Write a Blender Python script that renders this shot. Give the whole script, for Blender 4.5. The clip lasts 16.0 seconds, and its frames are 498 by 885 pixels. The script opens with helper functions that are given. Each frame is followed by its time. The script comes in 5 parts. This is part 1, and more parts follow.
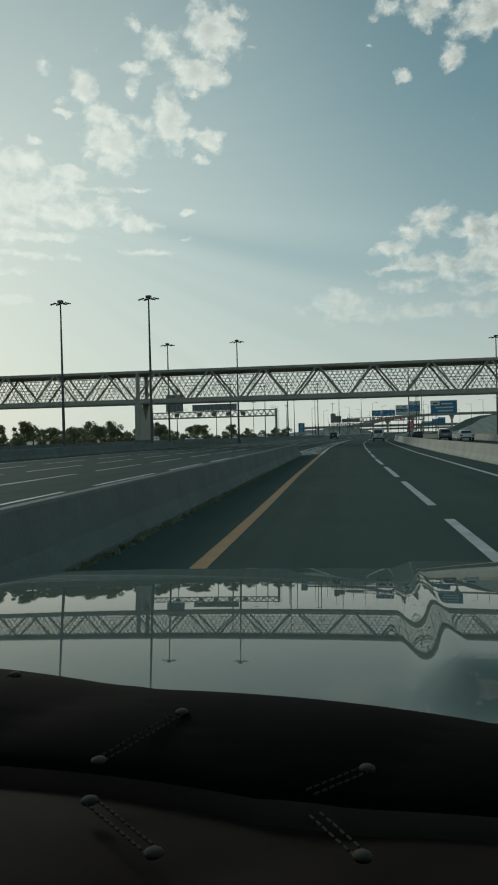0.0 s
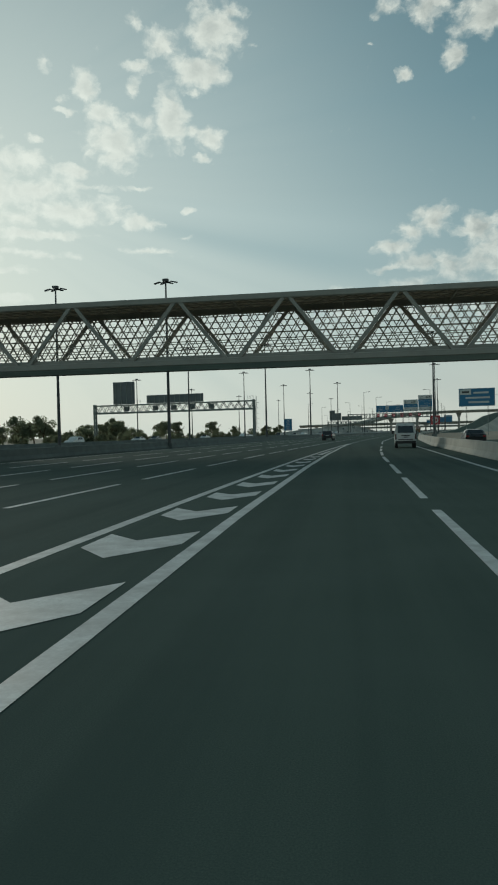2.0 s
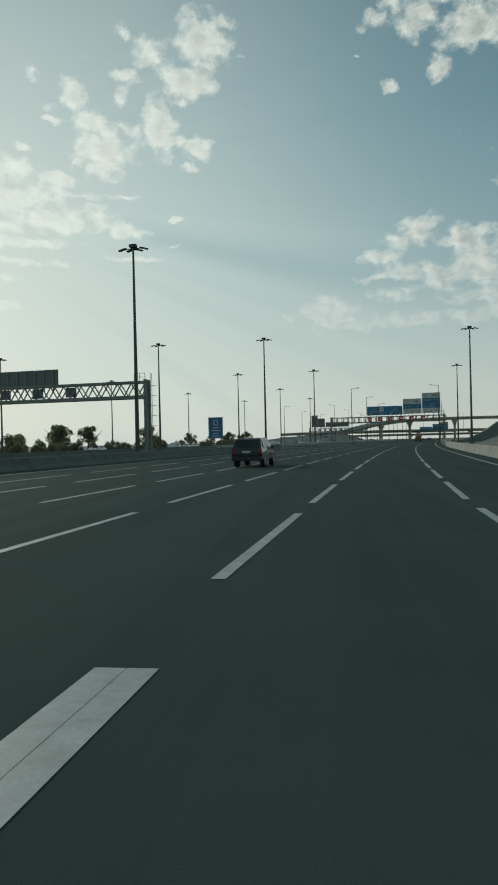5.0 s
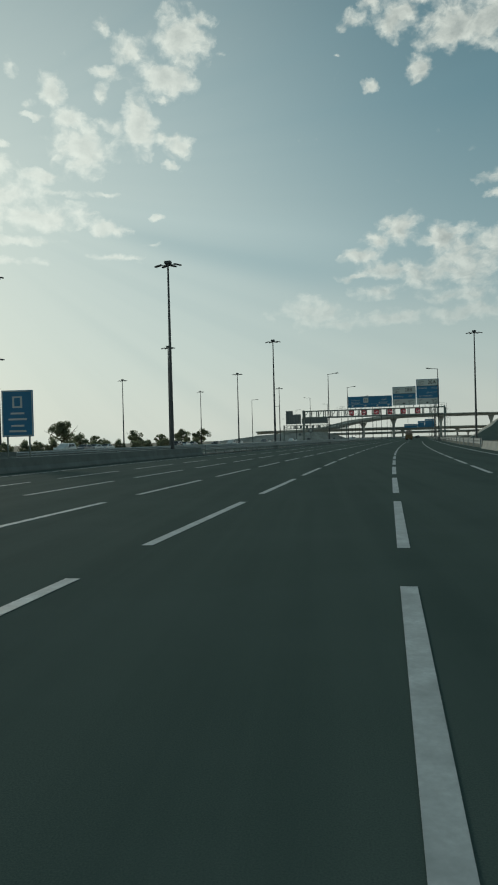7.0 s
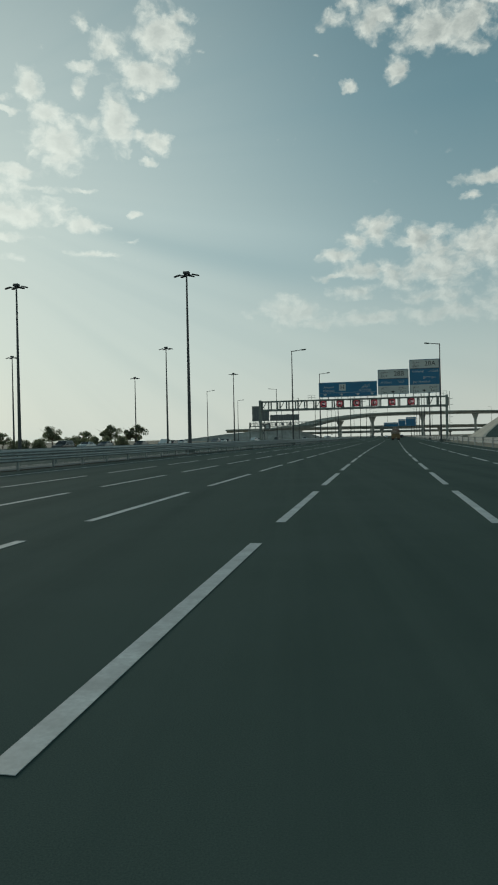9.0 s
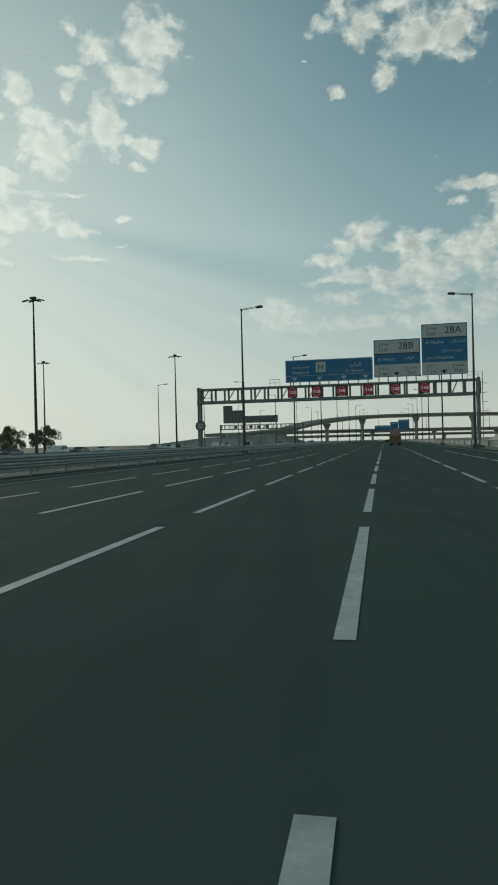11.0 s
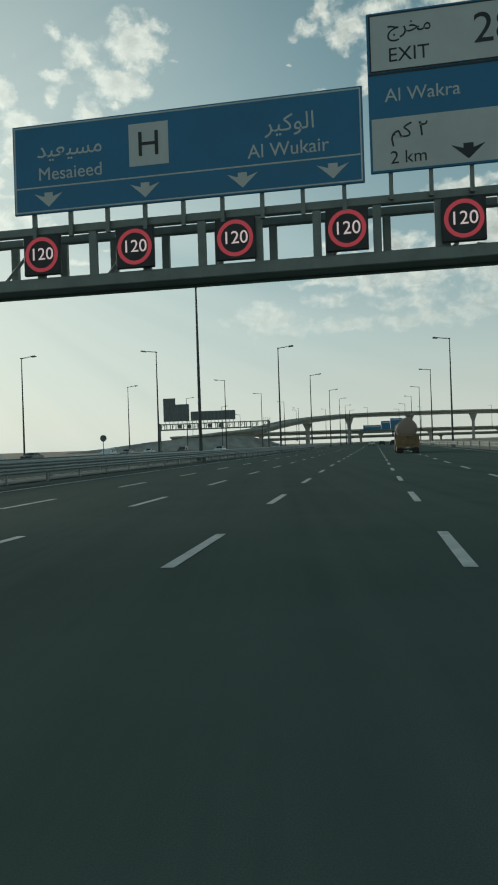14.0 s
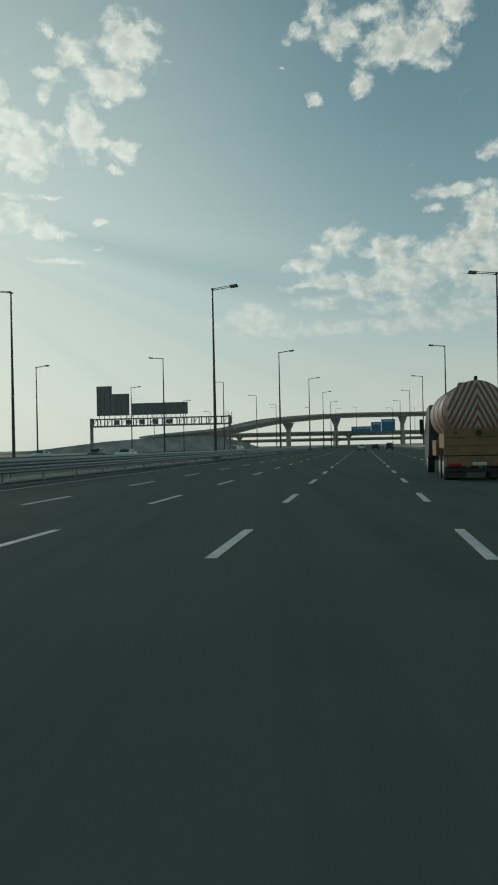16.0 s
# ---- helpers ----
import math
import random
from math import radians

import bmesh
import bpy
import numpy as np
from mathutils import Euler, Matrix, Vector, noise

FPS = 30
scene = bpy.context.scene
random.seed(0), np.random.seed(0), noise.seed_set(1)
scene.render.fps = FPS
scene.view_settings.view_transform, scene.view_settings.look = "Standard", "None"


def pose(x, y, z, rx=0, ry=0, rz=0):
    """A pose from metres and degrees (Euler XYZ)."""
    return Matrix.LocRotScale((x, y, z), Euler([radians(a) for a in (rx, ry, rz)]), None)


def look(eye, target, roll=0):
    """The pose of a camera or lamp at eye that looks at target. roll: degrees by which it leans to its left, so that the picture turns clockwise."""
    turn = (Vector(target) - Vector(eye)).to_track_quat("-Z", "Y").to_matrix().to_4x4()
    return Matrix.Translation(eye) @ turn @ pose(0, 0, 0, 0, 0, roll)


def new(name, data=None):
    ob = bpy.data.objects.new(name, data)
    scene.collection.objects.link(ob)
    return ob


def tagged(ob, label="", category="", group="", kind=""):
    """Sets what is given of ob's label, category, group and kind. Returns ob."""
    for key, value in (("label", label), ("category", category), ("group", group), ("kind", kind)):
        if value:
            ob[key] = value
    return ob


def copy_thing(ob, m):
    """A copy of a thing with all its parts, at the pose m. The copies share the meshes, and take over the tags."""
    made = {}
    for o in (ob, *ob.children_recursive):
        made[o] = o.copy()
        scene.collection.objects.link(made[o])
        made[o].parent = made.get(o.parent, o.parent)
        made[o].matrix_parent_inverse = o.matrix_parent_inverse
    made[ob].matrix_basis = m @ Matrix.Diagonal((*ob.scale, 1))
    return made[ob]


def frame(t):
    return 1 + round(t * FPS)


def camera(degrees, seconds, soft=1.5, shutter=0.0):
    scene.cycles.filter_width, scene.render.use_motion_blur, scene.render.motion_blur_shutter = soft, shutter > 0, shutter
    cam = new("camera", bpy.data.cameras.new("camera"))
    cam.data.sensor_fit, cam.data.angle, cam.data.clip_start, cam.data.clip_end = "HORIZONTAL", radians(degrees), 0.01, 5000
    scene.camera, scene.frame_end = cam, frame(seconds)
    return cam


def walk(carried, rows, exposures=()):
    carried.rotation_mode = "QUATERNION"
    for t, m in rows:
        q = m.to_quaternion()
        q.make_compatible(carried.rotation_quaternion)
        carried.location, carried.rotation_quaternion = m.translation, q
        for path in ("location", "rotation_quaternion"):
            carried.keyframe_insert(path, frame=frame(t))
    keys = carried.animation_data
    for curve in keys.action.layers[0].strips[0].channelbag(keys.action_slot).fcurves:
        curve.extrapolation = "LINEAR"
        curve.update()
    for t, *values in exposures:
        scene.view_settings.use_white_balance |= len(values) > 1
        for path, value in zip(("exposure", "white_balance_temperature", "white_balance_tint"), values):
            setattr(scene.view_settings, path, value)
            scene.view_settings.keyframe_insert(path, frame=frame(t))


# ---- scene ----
cam = camera(39.44, 16.0, soft=2.0)
EYE = 1.50
# seconds, x, y, yaw, pitch, roll
PATH = [
    (0.0, -0.00, 0.00, 8.04, -0.60, 1.40), (0.5, -0.01, 13.33, 8.10, -0.67, 1.48), (1.0, 0.00, 26.67, 8.48, -0.40, 1.55),
    (1.5, 0.05, 40.01, 8.58, -0.42, 1.52), (2.0, 0.14, 53.36, 8.09, -0.71, 1.34), (2.5, 0.28, 66.69, 8.23, -0.46, 1.40),
    (3.0, 0.46, 80.00, 7.99, -0.36, 1.48), (3.5, 0.70, 93.32, 7.66, -0.33, 1.52), (4.0, 0.99, 106.65, 7.36, -0.27, 1.46),
    (4.2, 1.12, 111.99, 7.26, -0.16, 1.40), (6.3, 3.24, 168.41, 6.27, 0.00, 1.49), (6.5, 3.52, 173.73, 5.90, -0.28, 1.64),
    (7.0, 4.27, 187.02, 5.53, -0.20, 1.45), (7.5, 5.11, 200.30, 5.14, -0.30, 1.59), (8.0, 6.04, 213.58, 4.63, -0.33, 1.59),
    (8.5, 7.06, 226.85, 4.07, -0.36, 1.48), (9.0, 8.16, 240.11, 3.68, -0.35, 1.19), (9.2, 8.63, 245.41, 3.65, -0.49, 1.47),
    (11.3, 14.39, 301.37, 2.61, 0.03, 1.49), (11.5, 15.00, 306.69, 2.44, -0.09, 1.61), (12.0, 16.59, 320.01, 2.08, -0.05, 1.38),
    (12.5, 18.22, 333.32, 1.99, 0.19, 1.59), (13.0, 19.89, 346.66, 1.81, 0.43, 1.29), (13.5, 21.72, 360.10, 1.44, -0.19, 1.70),
    (14.0, 23.50, 373.25, 1.87, 0.22, 1.90), (14.5, 25.10, 386.44, 1.80, 0.52, 1.93), (15.0, 26.88, 399.58, 1.29, 0.35, 2.02),
    (15.5, 28.68, 412.69, 0.92, 0.38, 1.26), (16.0, 30.50, 425.77, 0.91, 0.32, 1.16),
]
walk(cam, [(t, pose(x, y, EYE, 90 + p, r, w)) for t, x, y, w, p, r in PATH], exposures=[(0.0, 0.00, 6280, 5.0), (2.5, 0.00, 6280, 5.0), (3.0, 0.08, 6280, 5.0), (3.5, 0.22, 6280, 5.0), (4.2, 0.06, 6280, 5.0), (6.3, 0.00, 6280, 5.0), (9.2, 0.00, 6280, 5.0), (11.3, 0.00, 6350, 5.0), (13.3, 0.05, 6350, 5.0), (14.0, 0.14, 6350, 5.0), (14.5, 0.32, 6350, 5.0), (15.2, 0.05, 6350, 5.0), (16.0, 0.03, 6350, 5.0)])

# ---------------------------------------------------------------- sky and light
SUN_AZ, SUN_EL = 38.0, 17.0   # degrees to the left of +y, degrees up
# clouds: azimuth to the left of +y, elevation, half width, half height, weight
CLOUDS_HIGH_LEFT = [
    (10.3, 29.8, 2.5, 2.12, 1), (11.8, 27.5, 2.6, 1.44, 1), (14.5, 29.0, 1.6, 1.22, 0.8), (8.7, 31.1, 1.4, 0.61, 0.7), (16.6, 30.5, 0.8, 1.34, 0.4), (12.0, 26.1, 1.6, 0.40, 0.4),
    (7.2, 29.0, 0.7, 0.33, 0.4), (16.3, 27.6, 2.0, 0.61, 0.55), (16.8, 26.4, 0.8, 0.84, 0.5), (20.7, 26.3, 1.2, 1.44, 0.9), (22.4, 25.1, 0.6, 0.40, 0.5), (19.3, 24.4, 1.6, 0.90, 0.8),
    (18.5, 22.5, 2.6, 2.01, 1), (15.9, 24.1, 1.4, 0.78, 0.7), (13.8, 24.1, 1.5, 2.23, 1),
]
CLOUDS_MID_LEFT = [
    (10.6, 23.0, 1.3, 1.08, 0.9), (11.5, 21.6, 0.9, 0.34, 0.45), (12.3, 23.6, 0.9, 0.81, 0.6), (23.8, 27.4, 0.7, 0.75, 0.5), (22.0, 24.4, 1.1, 0.28, 0.4), (24.6, 22.4, 1.2, 0.41, 0.4),
    (16.8, 19.4, 1.7, 0.24, 0.45), (17.7, 17.9, 0.9, 0.24, 0.45), (16.3, 16.8, 1.6, 0.63, 0.8), (18.9, 16.9, 0.5, 0.41, 0.45), (12.6, 17.7, 0.7, 0.34, 0.5), (13.0, 15.8, 1.2, 0.28, 0.5),
    (15.9, 14.8, 2.6, 0.34, 0.6),
]
CLOUDS_LOW_LEFT = [
    (25.9, 20.7, 2.9, 1.24, 0.8), (24.7, 18.9, 3.6, 1.24, 0.9), (21.2, 20.4, 2.6, 0.51, 0.6), (22.3, 17.7, 4.9, 1.24, 0.85), (26.5, 16.9, 3.2, 0.79, 0.7), (24.8, 15.8, 5.4, 0.45, 0.6),
    (25.3, 14.3, 4.9, 0.41, 0.6), (26.6, 13.0, 4.1, 0.34, 0.5), (26.6, 10.9, 2.0, 0.51, 0.4), (29.7, 18.8, 4.1, 3.39, 1), (32.1, 15.1, 5.2, 2.83, 0.9), (30.0, 22.2, 2.8, 1.70, 0.8),
    (20.4, 19.4, 2.4, 0.45, 0.5),
]
CLOUDS_TOP_RIGHT = [
    (-3.9, 30.6, 1.4, 0.71, 0.8), (-5.4, 31.9, 1.1, 1.20, 0.7), (-7.3, 30.7, 1.9, 1.52, 0.9), (-9.2, 31.5, 1.8, 0.77, 0.6), (-11.7, 29.5, 3.0, 1.68, 1), (-14.3, 29.5, 2.3, 1.96, 1),
    (-16.1, 31.0, 2.3, 1.09, 0.8), (-11.3, 31.7, 1.6, 0.77, 0.6), (-9.0, 27.2, 1.1, 0.93, 0.9), (-4.9, 26.4, 0.8, 0.50, 0.7), (-2.4, 28.7, 0.4, 0.23, 0.4), (-18.9, 21.7, 1.2, 0.71, 0.7),
    (-5.4, 33.0, 1.2, 0.66, 0.5),
]
CLOUDS_RIGHT = [
    (-16.4, 19.2, 3.6, 0.64, 0.8), (-17.9, 18.1, 2.0, 1.17, 0.9), (-14.4, 18.0, 1.1, 0.41, 0.5), (-7.3, 16.2, 1.8, 1.17, 0.9), (-5.4, 15.4, 1.5, 0.82, 0.7), (-10.5, 15.2, 2.6, 1.17, 0.9),
    (-4.2, 14.2, 2.0, 0.70, 0.8), (-6.6, 13.3, 3.2, 0.95, 0.8), (-11.3, 12.8, 4.6, 1.52, 0.85), (-15.1, 14.1, 4.2, 1.64, 0.95), (-18.1, 15.6, 2.5, 1.99, 1), (-18.6, 12.8, 3.2, 1.76, 0.9),
    (-21.1, 14.4, 3.5, 3.52, 1),
]
CLOUDS_BANK = [
    (-3.5, 12.8, 1.7, 0.38, 0.58), (-5.5, 11.5, 2.7, 0.70, 0.63), (0.2, 10.2, 3.9, 1.39, 0.65), (-2.3, 9.2, 2.6, 0.64, 0.53), (-6.7, 9.4, 3.4, 0.88, 0.53), (-13.2, 9.5, 4.9, 1.02, 0.58),
    (-17.7, 10.4, 4.4, 1.14, 0.63), (-10.8, 10.9, 3.7, 0.77, 0.53), (-22.2, 10.2, 4.4, 2.53, 0.84),
]


class Nodes:
    """Short hand for building node trees."""

    def __init__(self, tree):
        self.t = tree

    def add(self, kind, **kw):
        n = self.t.nodes.new(kind)
        for k, v in kw.items():
            setattr(n, k, v)
        return n

    def put(self, sock, v):
        if isinstance(v, bpy.types.NodeSocket):
            self.t.links.new(v, sock)
        else:
            sock.default_value = v

    def math(self, op, a, b=0.0, c=0.0, clamp=False):
        n = self.add("ShaderNodeMath", operation=op, use_clamp=clamp)
        for s, v in zip(n.inputs, (a, b, c)):
            self.put(s, v)
        return n.outputs[0]

    def mix(self, f, a, b, blend="MIX"):
        n = self.add("ShaderNodeMix", data_type="RGBA", blend_type=blend)
        self.put(n.inputs[0], f)
        for s, v in ((n.inputs[6], a), (n.inputs[7], b)):
            self.put(s, v if isinstance(v, bpy.types.NodeSocket) or len(v) == 4 else (*v, 1))
        return n.outputs[2]

    def noise(self, vec, scale, detail=4, rough=0.55):
        n = self.add("ShaderNodeTexNoise")
        if vec is not None:
            self.put(n.inputs["Vector"], vec)
        n.inputs["Scale"].default_value, n.inputs["Detail"].default_value, n.inputs["Roughness"].default_value = scale, detail, rough
        return n

    def span(self, v, a, b, c=0.0, d=1.0, smooth=False):
        n = self.add("ShaderNodeMapRange", interpolation_type="SMOOTHSTEP" if smooth else "LINEAR")
        for s, x in zip(n.inputs, (v, a, b, c, d)):
            self.put(s, x)
        return n.outputs[0]


def make_world():
    w = bpy.data.worlds.new("sky")
    scene.world = w
    w.use_nodes = True
    N = Nodes(w.node_tree)
    w.node_tree.nodes.clear()
    sky = N.add("ShaderNodeTexSky", sky_type="NISHITA", sun_disc=False)
    sky.sun_elevation, sky.sun_rotation = radians(SUN_EL), radians(-SUN_AZ)
    sky.air_density, sky.dust_density, sky.ozone_density = 1.2, 2.5, 1.5
    d = N.add("ShaderNodeTexCoord").outputs["Generated"]
    sep = N.add("ShaderNodeSeparateXYZ")
    N.put(sep.inputs[0], d)
    x, y, z = sep.outputs
    az = N.math("MULTIPLY", N.math("ARCTAN2", N.math("MULTIPLY", x, -1.0), y), 57.2958)
    el = N.math("MULTIPLY", N.math("ARCSINE", z), 57.2958)
    # haze: bright towards the horizon and round the veiled sun
    base = N.mix(1.0, sky.outputs[0], (SKY_K, SKY_K, SKY_K), "MULTIPLY")
    ramp = N.add("ShaderNodeValToRGB")
    N.put(ramp.inputs[0], N.span(el, -5, 55))
    cr = ramp.color_ramp
    for i, (p, c) in enumerate(SKY_RAMP):
        e = cr.elements[i] if i < 2 else cr.elements.new(p)
        e.position, e.color = p, (*c, 1)
    haze = ramp.outputs[0]
    ds = N.math("SQRT", N.math("ADD", N.math("POWER", N.math("MULTIPLY", N.math("SUBTRACT", az, SUN_AZ - 8), 0.85), 2.0), N.math("POWER", N.math("SUBTRACT", el, 13.0), 2.0)))
    glow = N.span(ds, 42.0, 4.0, 0.0, 1.0, True)
    haze = N.mix(N.math("MULTIPLY", glow, 0.68), haze, (0.67, 0.735, 0.675))
    # clearer and deeper away from the sun
    deep = N.math("MULTIPLY", N.span(az, 14.0, -24.0, 0.0, 1.0, True), N.span(el, 6.0, 20.0, 0.45, 1.0, True))
    haze = N.mix(deep, haze, N.mix(1.0, haze, (0.83, 0.85, 0.85), "MULTIPLY"))
    # faint rays that fan out from the veiled sun: one broad bright beam, one darker below it
    fan = N.math("MULTIPLY", N.math("ARCTAN2", N.math("SUBTRACT", 20.3, el), N.math("SUBTRACT", 33.0, az)), 57.2958)
    reach = N.math("MULTIPLY", N.span(az, 22.0, 11.0, 0.0, 1.0, True), N.span(az, -12.0, 3.0, 0.0, 1.0, True))

    def ray(at, half):
        return N.math("MULTIPLY", N.span(N.math("ABSOLUTE", N.math("SUBTRACT", fan, at)), half, 0.0, 0.0, 1.0, True), reach)

    rv = N.add("ShaderNodeCombineXYZ")
    N.put(rv.inputs[0], fan)
    streaks = N.span(N.noise(rv.outputs[0], 0.16, 2, 0.5).outputs[0], 0.42, 0.66, 0.0, 0.09, True)
    haze = N.mix(N.math("MULTIPLY", streaks, N.span(az, 28.0, 12.0, 0.0, 1.0, True)), haze, (0.20, 0.33, 0.37))
    haze = N.mix(N.math("MULTIPLY", ray(7.2, 5.0), 0.16), haze, (0.52, 0.63, 0.62))
    haze = N.mix(N.math("MULTIPLY", ray(12.1, 3.6), 0.27), haze, (0.22, 0.36, 0.40))
    col = N.mix(0.93, base, haze)
    # clouds: puffs with ragged, billowing edges, lit from the veiled sun
    co = N.add("ShaderNodeCombineXYZ")
    N.put(co.inputs[0], N.math("MULTIPLY", az, 0.1))
    N.put(co.inputs[1], N.math("MULTIPLY", el, 0.13))

    def vec(op, a, b, c=None):
        n = N.add("ShaderNodeVectorMath", operation=op)
        N.put(n.inputs[0], a)
        N.put(n.inputs[1], b)
        if c is not None:
            N.put(n.inputs[2], c)
        return n.outputs[0]

    def billow(v):
        a = N.noise(v, 5.2, 9, 0.55).outputs[0]
        n = N.add("ShaderNodeTexVoronoi", feature="SMOOTH_F1", normalize=True)
        N.put(n.inputs["Vector"], v)
        for k, q in (("Scale", 9.0), ("Detail", 3.0), ("Roughness", 0.6), ("Lacunarity", 2.2), ("Smoothness", 0.35)):
            n.inputs[k].default_value = q
        return N.math("ADD", N.math("MULTIPLY", N.math("SUBTRACT", a, 0.5), 3.4), N.math("MULTIPLY", N.math("SUBTRACT", 0.35, n.outputs["Distance"]), 1.1))

    warp = N.noise(co.outputs[0], 4.5, 6, 0.62)
    bent = vec("MULTIPLY_ADD", vec("SUBTRACT", warp.outputs[1], (0.5, 0.5, 0.5)), (0.16, 0.16, 0.0), co.outputs[0])
    fine = billow(bent)
    fine2 = billow(vec("ADD", bent, (0.045, -0.03, 0.0)))
    place = vec("MULTIPLY_ADD", vec("SUBTRACT", warp.outputs[1], (0.5, 0.5, 0.5)), (2.1, 1.5, 0.0), vec("MULTIPLY", co.outputs[0], (10.0, 1 / 0.13, 0.0)))
    total = None
    for a, e, rx, ry, w in CLOUDS_HIGH_LEFT + CLOUDS_MID_LEFT + CLOUDS_LOW_LEFT + CLOUDS_TOP_RIGHT + CLOUDS_RIGHT + CLOUDS_BANK:
        n = N.add("ShaderNodeVectorMath", operation="LENGTH")
        N.put(n.inputs[0], vec("MULTIPLY_ADD", place, (1 / rx, 1 / ry, 0.0), (-a / rx, -e / ry, 0.0)))
        m = N.math("MULTIPLY_ADD", n.outputs["Value"], -0.62 - 0.25 * w, 0.66 * w + 0.24)
        total = m if total is None else N.math("SMOOTH_MAX", total, m, 0.16)
    # beyond these puffs, looser cloud all round
    wide_n = N.noise(co.outputs[0], 0.9, 5, 0.6).outputs[0]
    wide = N.math("MULTIPLY", N.span(N.math("ABSOLUTE", az), 30, 46), N.math("SUBTRACT", N.math("MULTIPLY", wide_n, 2.0), 0.9))
    total = N.math("MAXIMUM", N.math("MAXIMUM", total, -1.15), N.math("SUBTRACT", wide, 0.3))
    total = N.math("MINIMUM", total, N.math("MULTIPLY_ADD", total, 2.2, 0.10))
    dens = N.math("ADD", total, N.math("MULTIPLY", fine, CLOUD_RAG))
    cover = N.span(dens, -0.14, 0.68, 0.0, 1.0, True)
    cover = N.math("MULTIPLY", cover, N.span(el, 6.0, 17.0, 0.34, 0.94, True))
    relief = N.math("SUBTRACT", fine2, fine)
    lit = N.span(N.math("ADD", N.math("MULTIPLY", relief, -0.65), N.math("MULTIPLY", dens, -0.60)), -0.80, -0.02, 0.0, 1.0)
    ccol = N.mix(lit, CLOUD_MID, CLOUD_RIM)
    ccol = N.mix(N.math("MULTIPLY", glow, 0.6), ccol, (0.88, 0.91, 0.82))
    col = N.mix(cover, col, ccol)
    bg = N.add("ShaderNodeBackground")
    N.put(bg.inputs[0], col)
    bg.inputs[1].default_value = 1.0
    out = N.add("ShaderNodeOutputWorld")
    N.put(out.inputs[0], bg.outputs[0])


SKY_K = 0.05
SKY_RAMP = [(0.0, (0.50, 0.52, 0.46)), (1.0, (0.075, 0.135, 0.165)), (0.10, (0.63, 0.645, 0.575)), (0.20, (0.485, 0.56, 0.53)), (0.33, (0.295, 0.415, 0.44)), (0.50, (0.175, 0.295, 0.34)), (0.75, (0.11, 0.19, 0.225))]
CLOUD_RIM, CLOUD_MID, CLOUD_RAG = (0.70, 0.715, 0.645), (0.38, 0.41, 0.385), 0.68
make_world()

sun = new("sun", bpy.data.lights.new("sun", "SUN"))
sun.data.energy, sun.data.angle, sun.data.color = 0.9, radians(12), (1.0, 0.93, 0.80)
_a, _e = radians(SUN_AZ), radians(SUN_EL)
sun.matrix_world = look((-math.sin(_a) * 200, math.cos(_a) * 200, 200 * math.tan(_e)), (0, 0, 0))


# ---------------------------------------------------------------- materials
def material(name, color, rough=0.7, metal=0.0, vary=0.12, scale=3.0, bump=0.0, fine=40.0, tint=None, spec=0.5, coat=0.0, per=0.0):
    """A surface with a coarse stain, a fine grain and relief; per: difference from piece to piece."""
    m = bpy.data.materials.new(name)
    m.use_nodes = True
    N = Nodes(m.node_tree)
    b = m.node_tree.nodes["Principled BSDF"]
    co = N.add("ShaderNodeTexCoord").outputs["Object"]
    geo = N.add("ShaderNodeNewGeometry").outputs["Position"]
    big = N.noise(geo, scale, 5, 0.6).outputs[0]
    small = N.noise(geo, fine, 3, 0.6).outputs[0]
    dark = tuple(c * (1 - 2.2 * vary) for c in color)
    light = tint or tuple(min(1, c * (1 + 1.6 * vary)) for c in color)
    c = N.mix(N.span(big, 0.3, 0.7), dark, light)
    c = N.mix(N.math("MULTIPLY", N.span(small, 0.35, 0.65), 0.35), c, dark)
    if per:
        r = N.add("ShaderNodeObjectInfo").outputs["Random"]
        c = N.mix(N.math("MULTIPLY", r, per), c, tuple(0.5 * q for q in color))
    N.put(b.inputs["Base Color"], c)
    N.put(b.inputs["Roughness"], N.span(big, 0.3, 0.7, max(0.02, rough - 0.08), min(1, rough + 0.08)))
    b.inputs["Metallic"].default_value = metal
    b.inputs["Specular IOR Level"].default_value = spec
    b.inputs["Coat Weight"].default_value = coat
    b.inputs["Coat Roughness"].default_value = 0.05
    if bump:
        bn = N.add("ShaderNodeBump")
        bn.inputs["Strength"].default_value = bump
        bn.inputs["Distance"].default_value = 0.02
        N.put(bn.inputs["Height"], small)
        N.put(b.inputs["Normal"], bn.outputs[0])
    return m


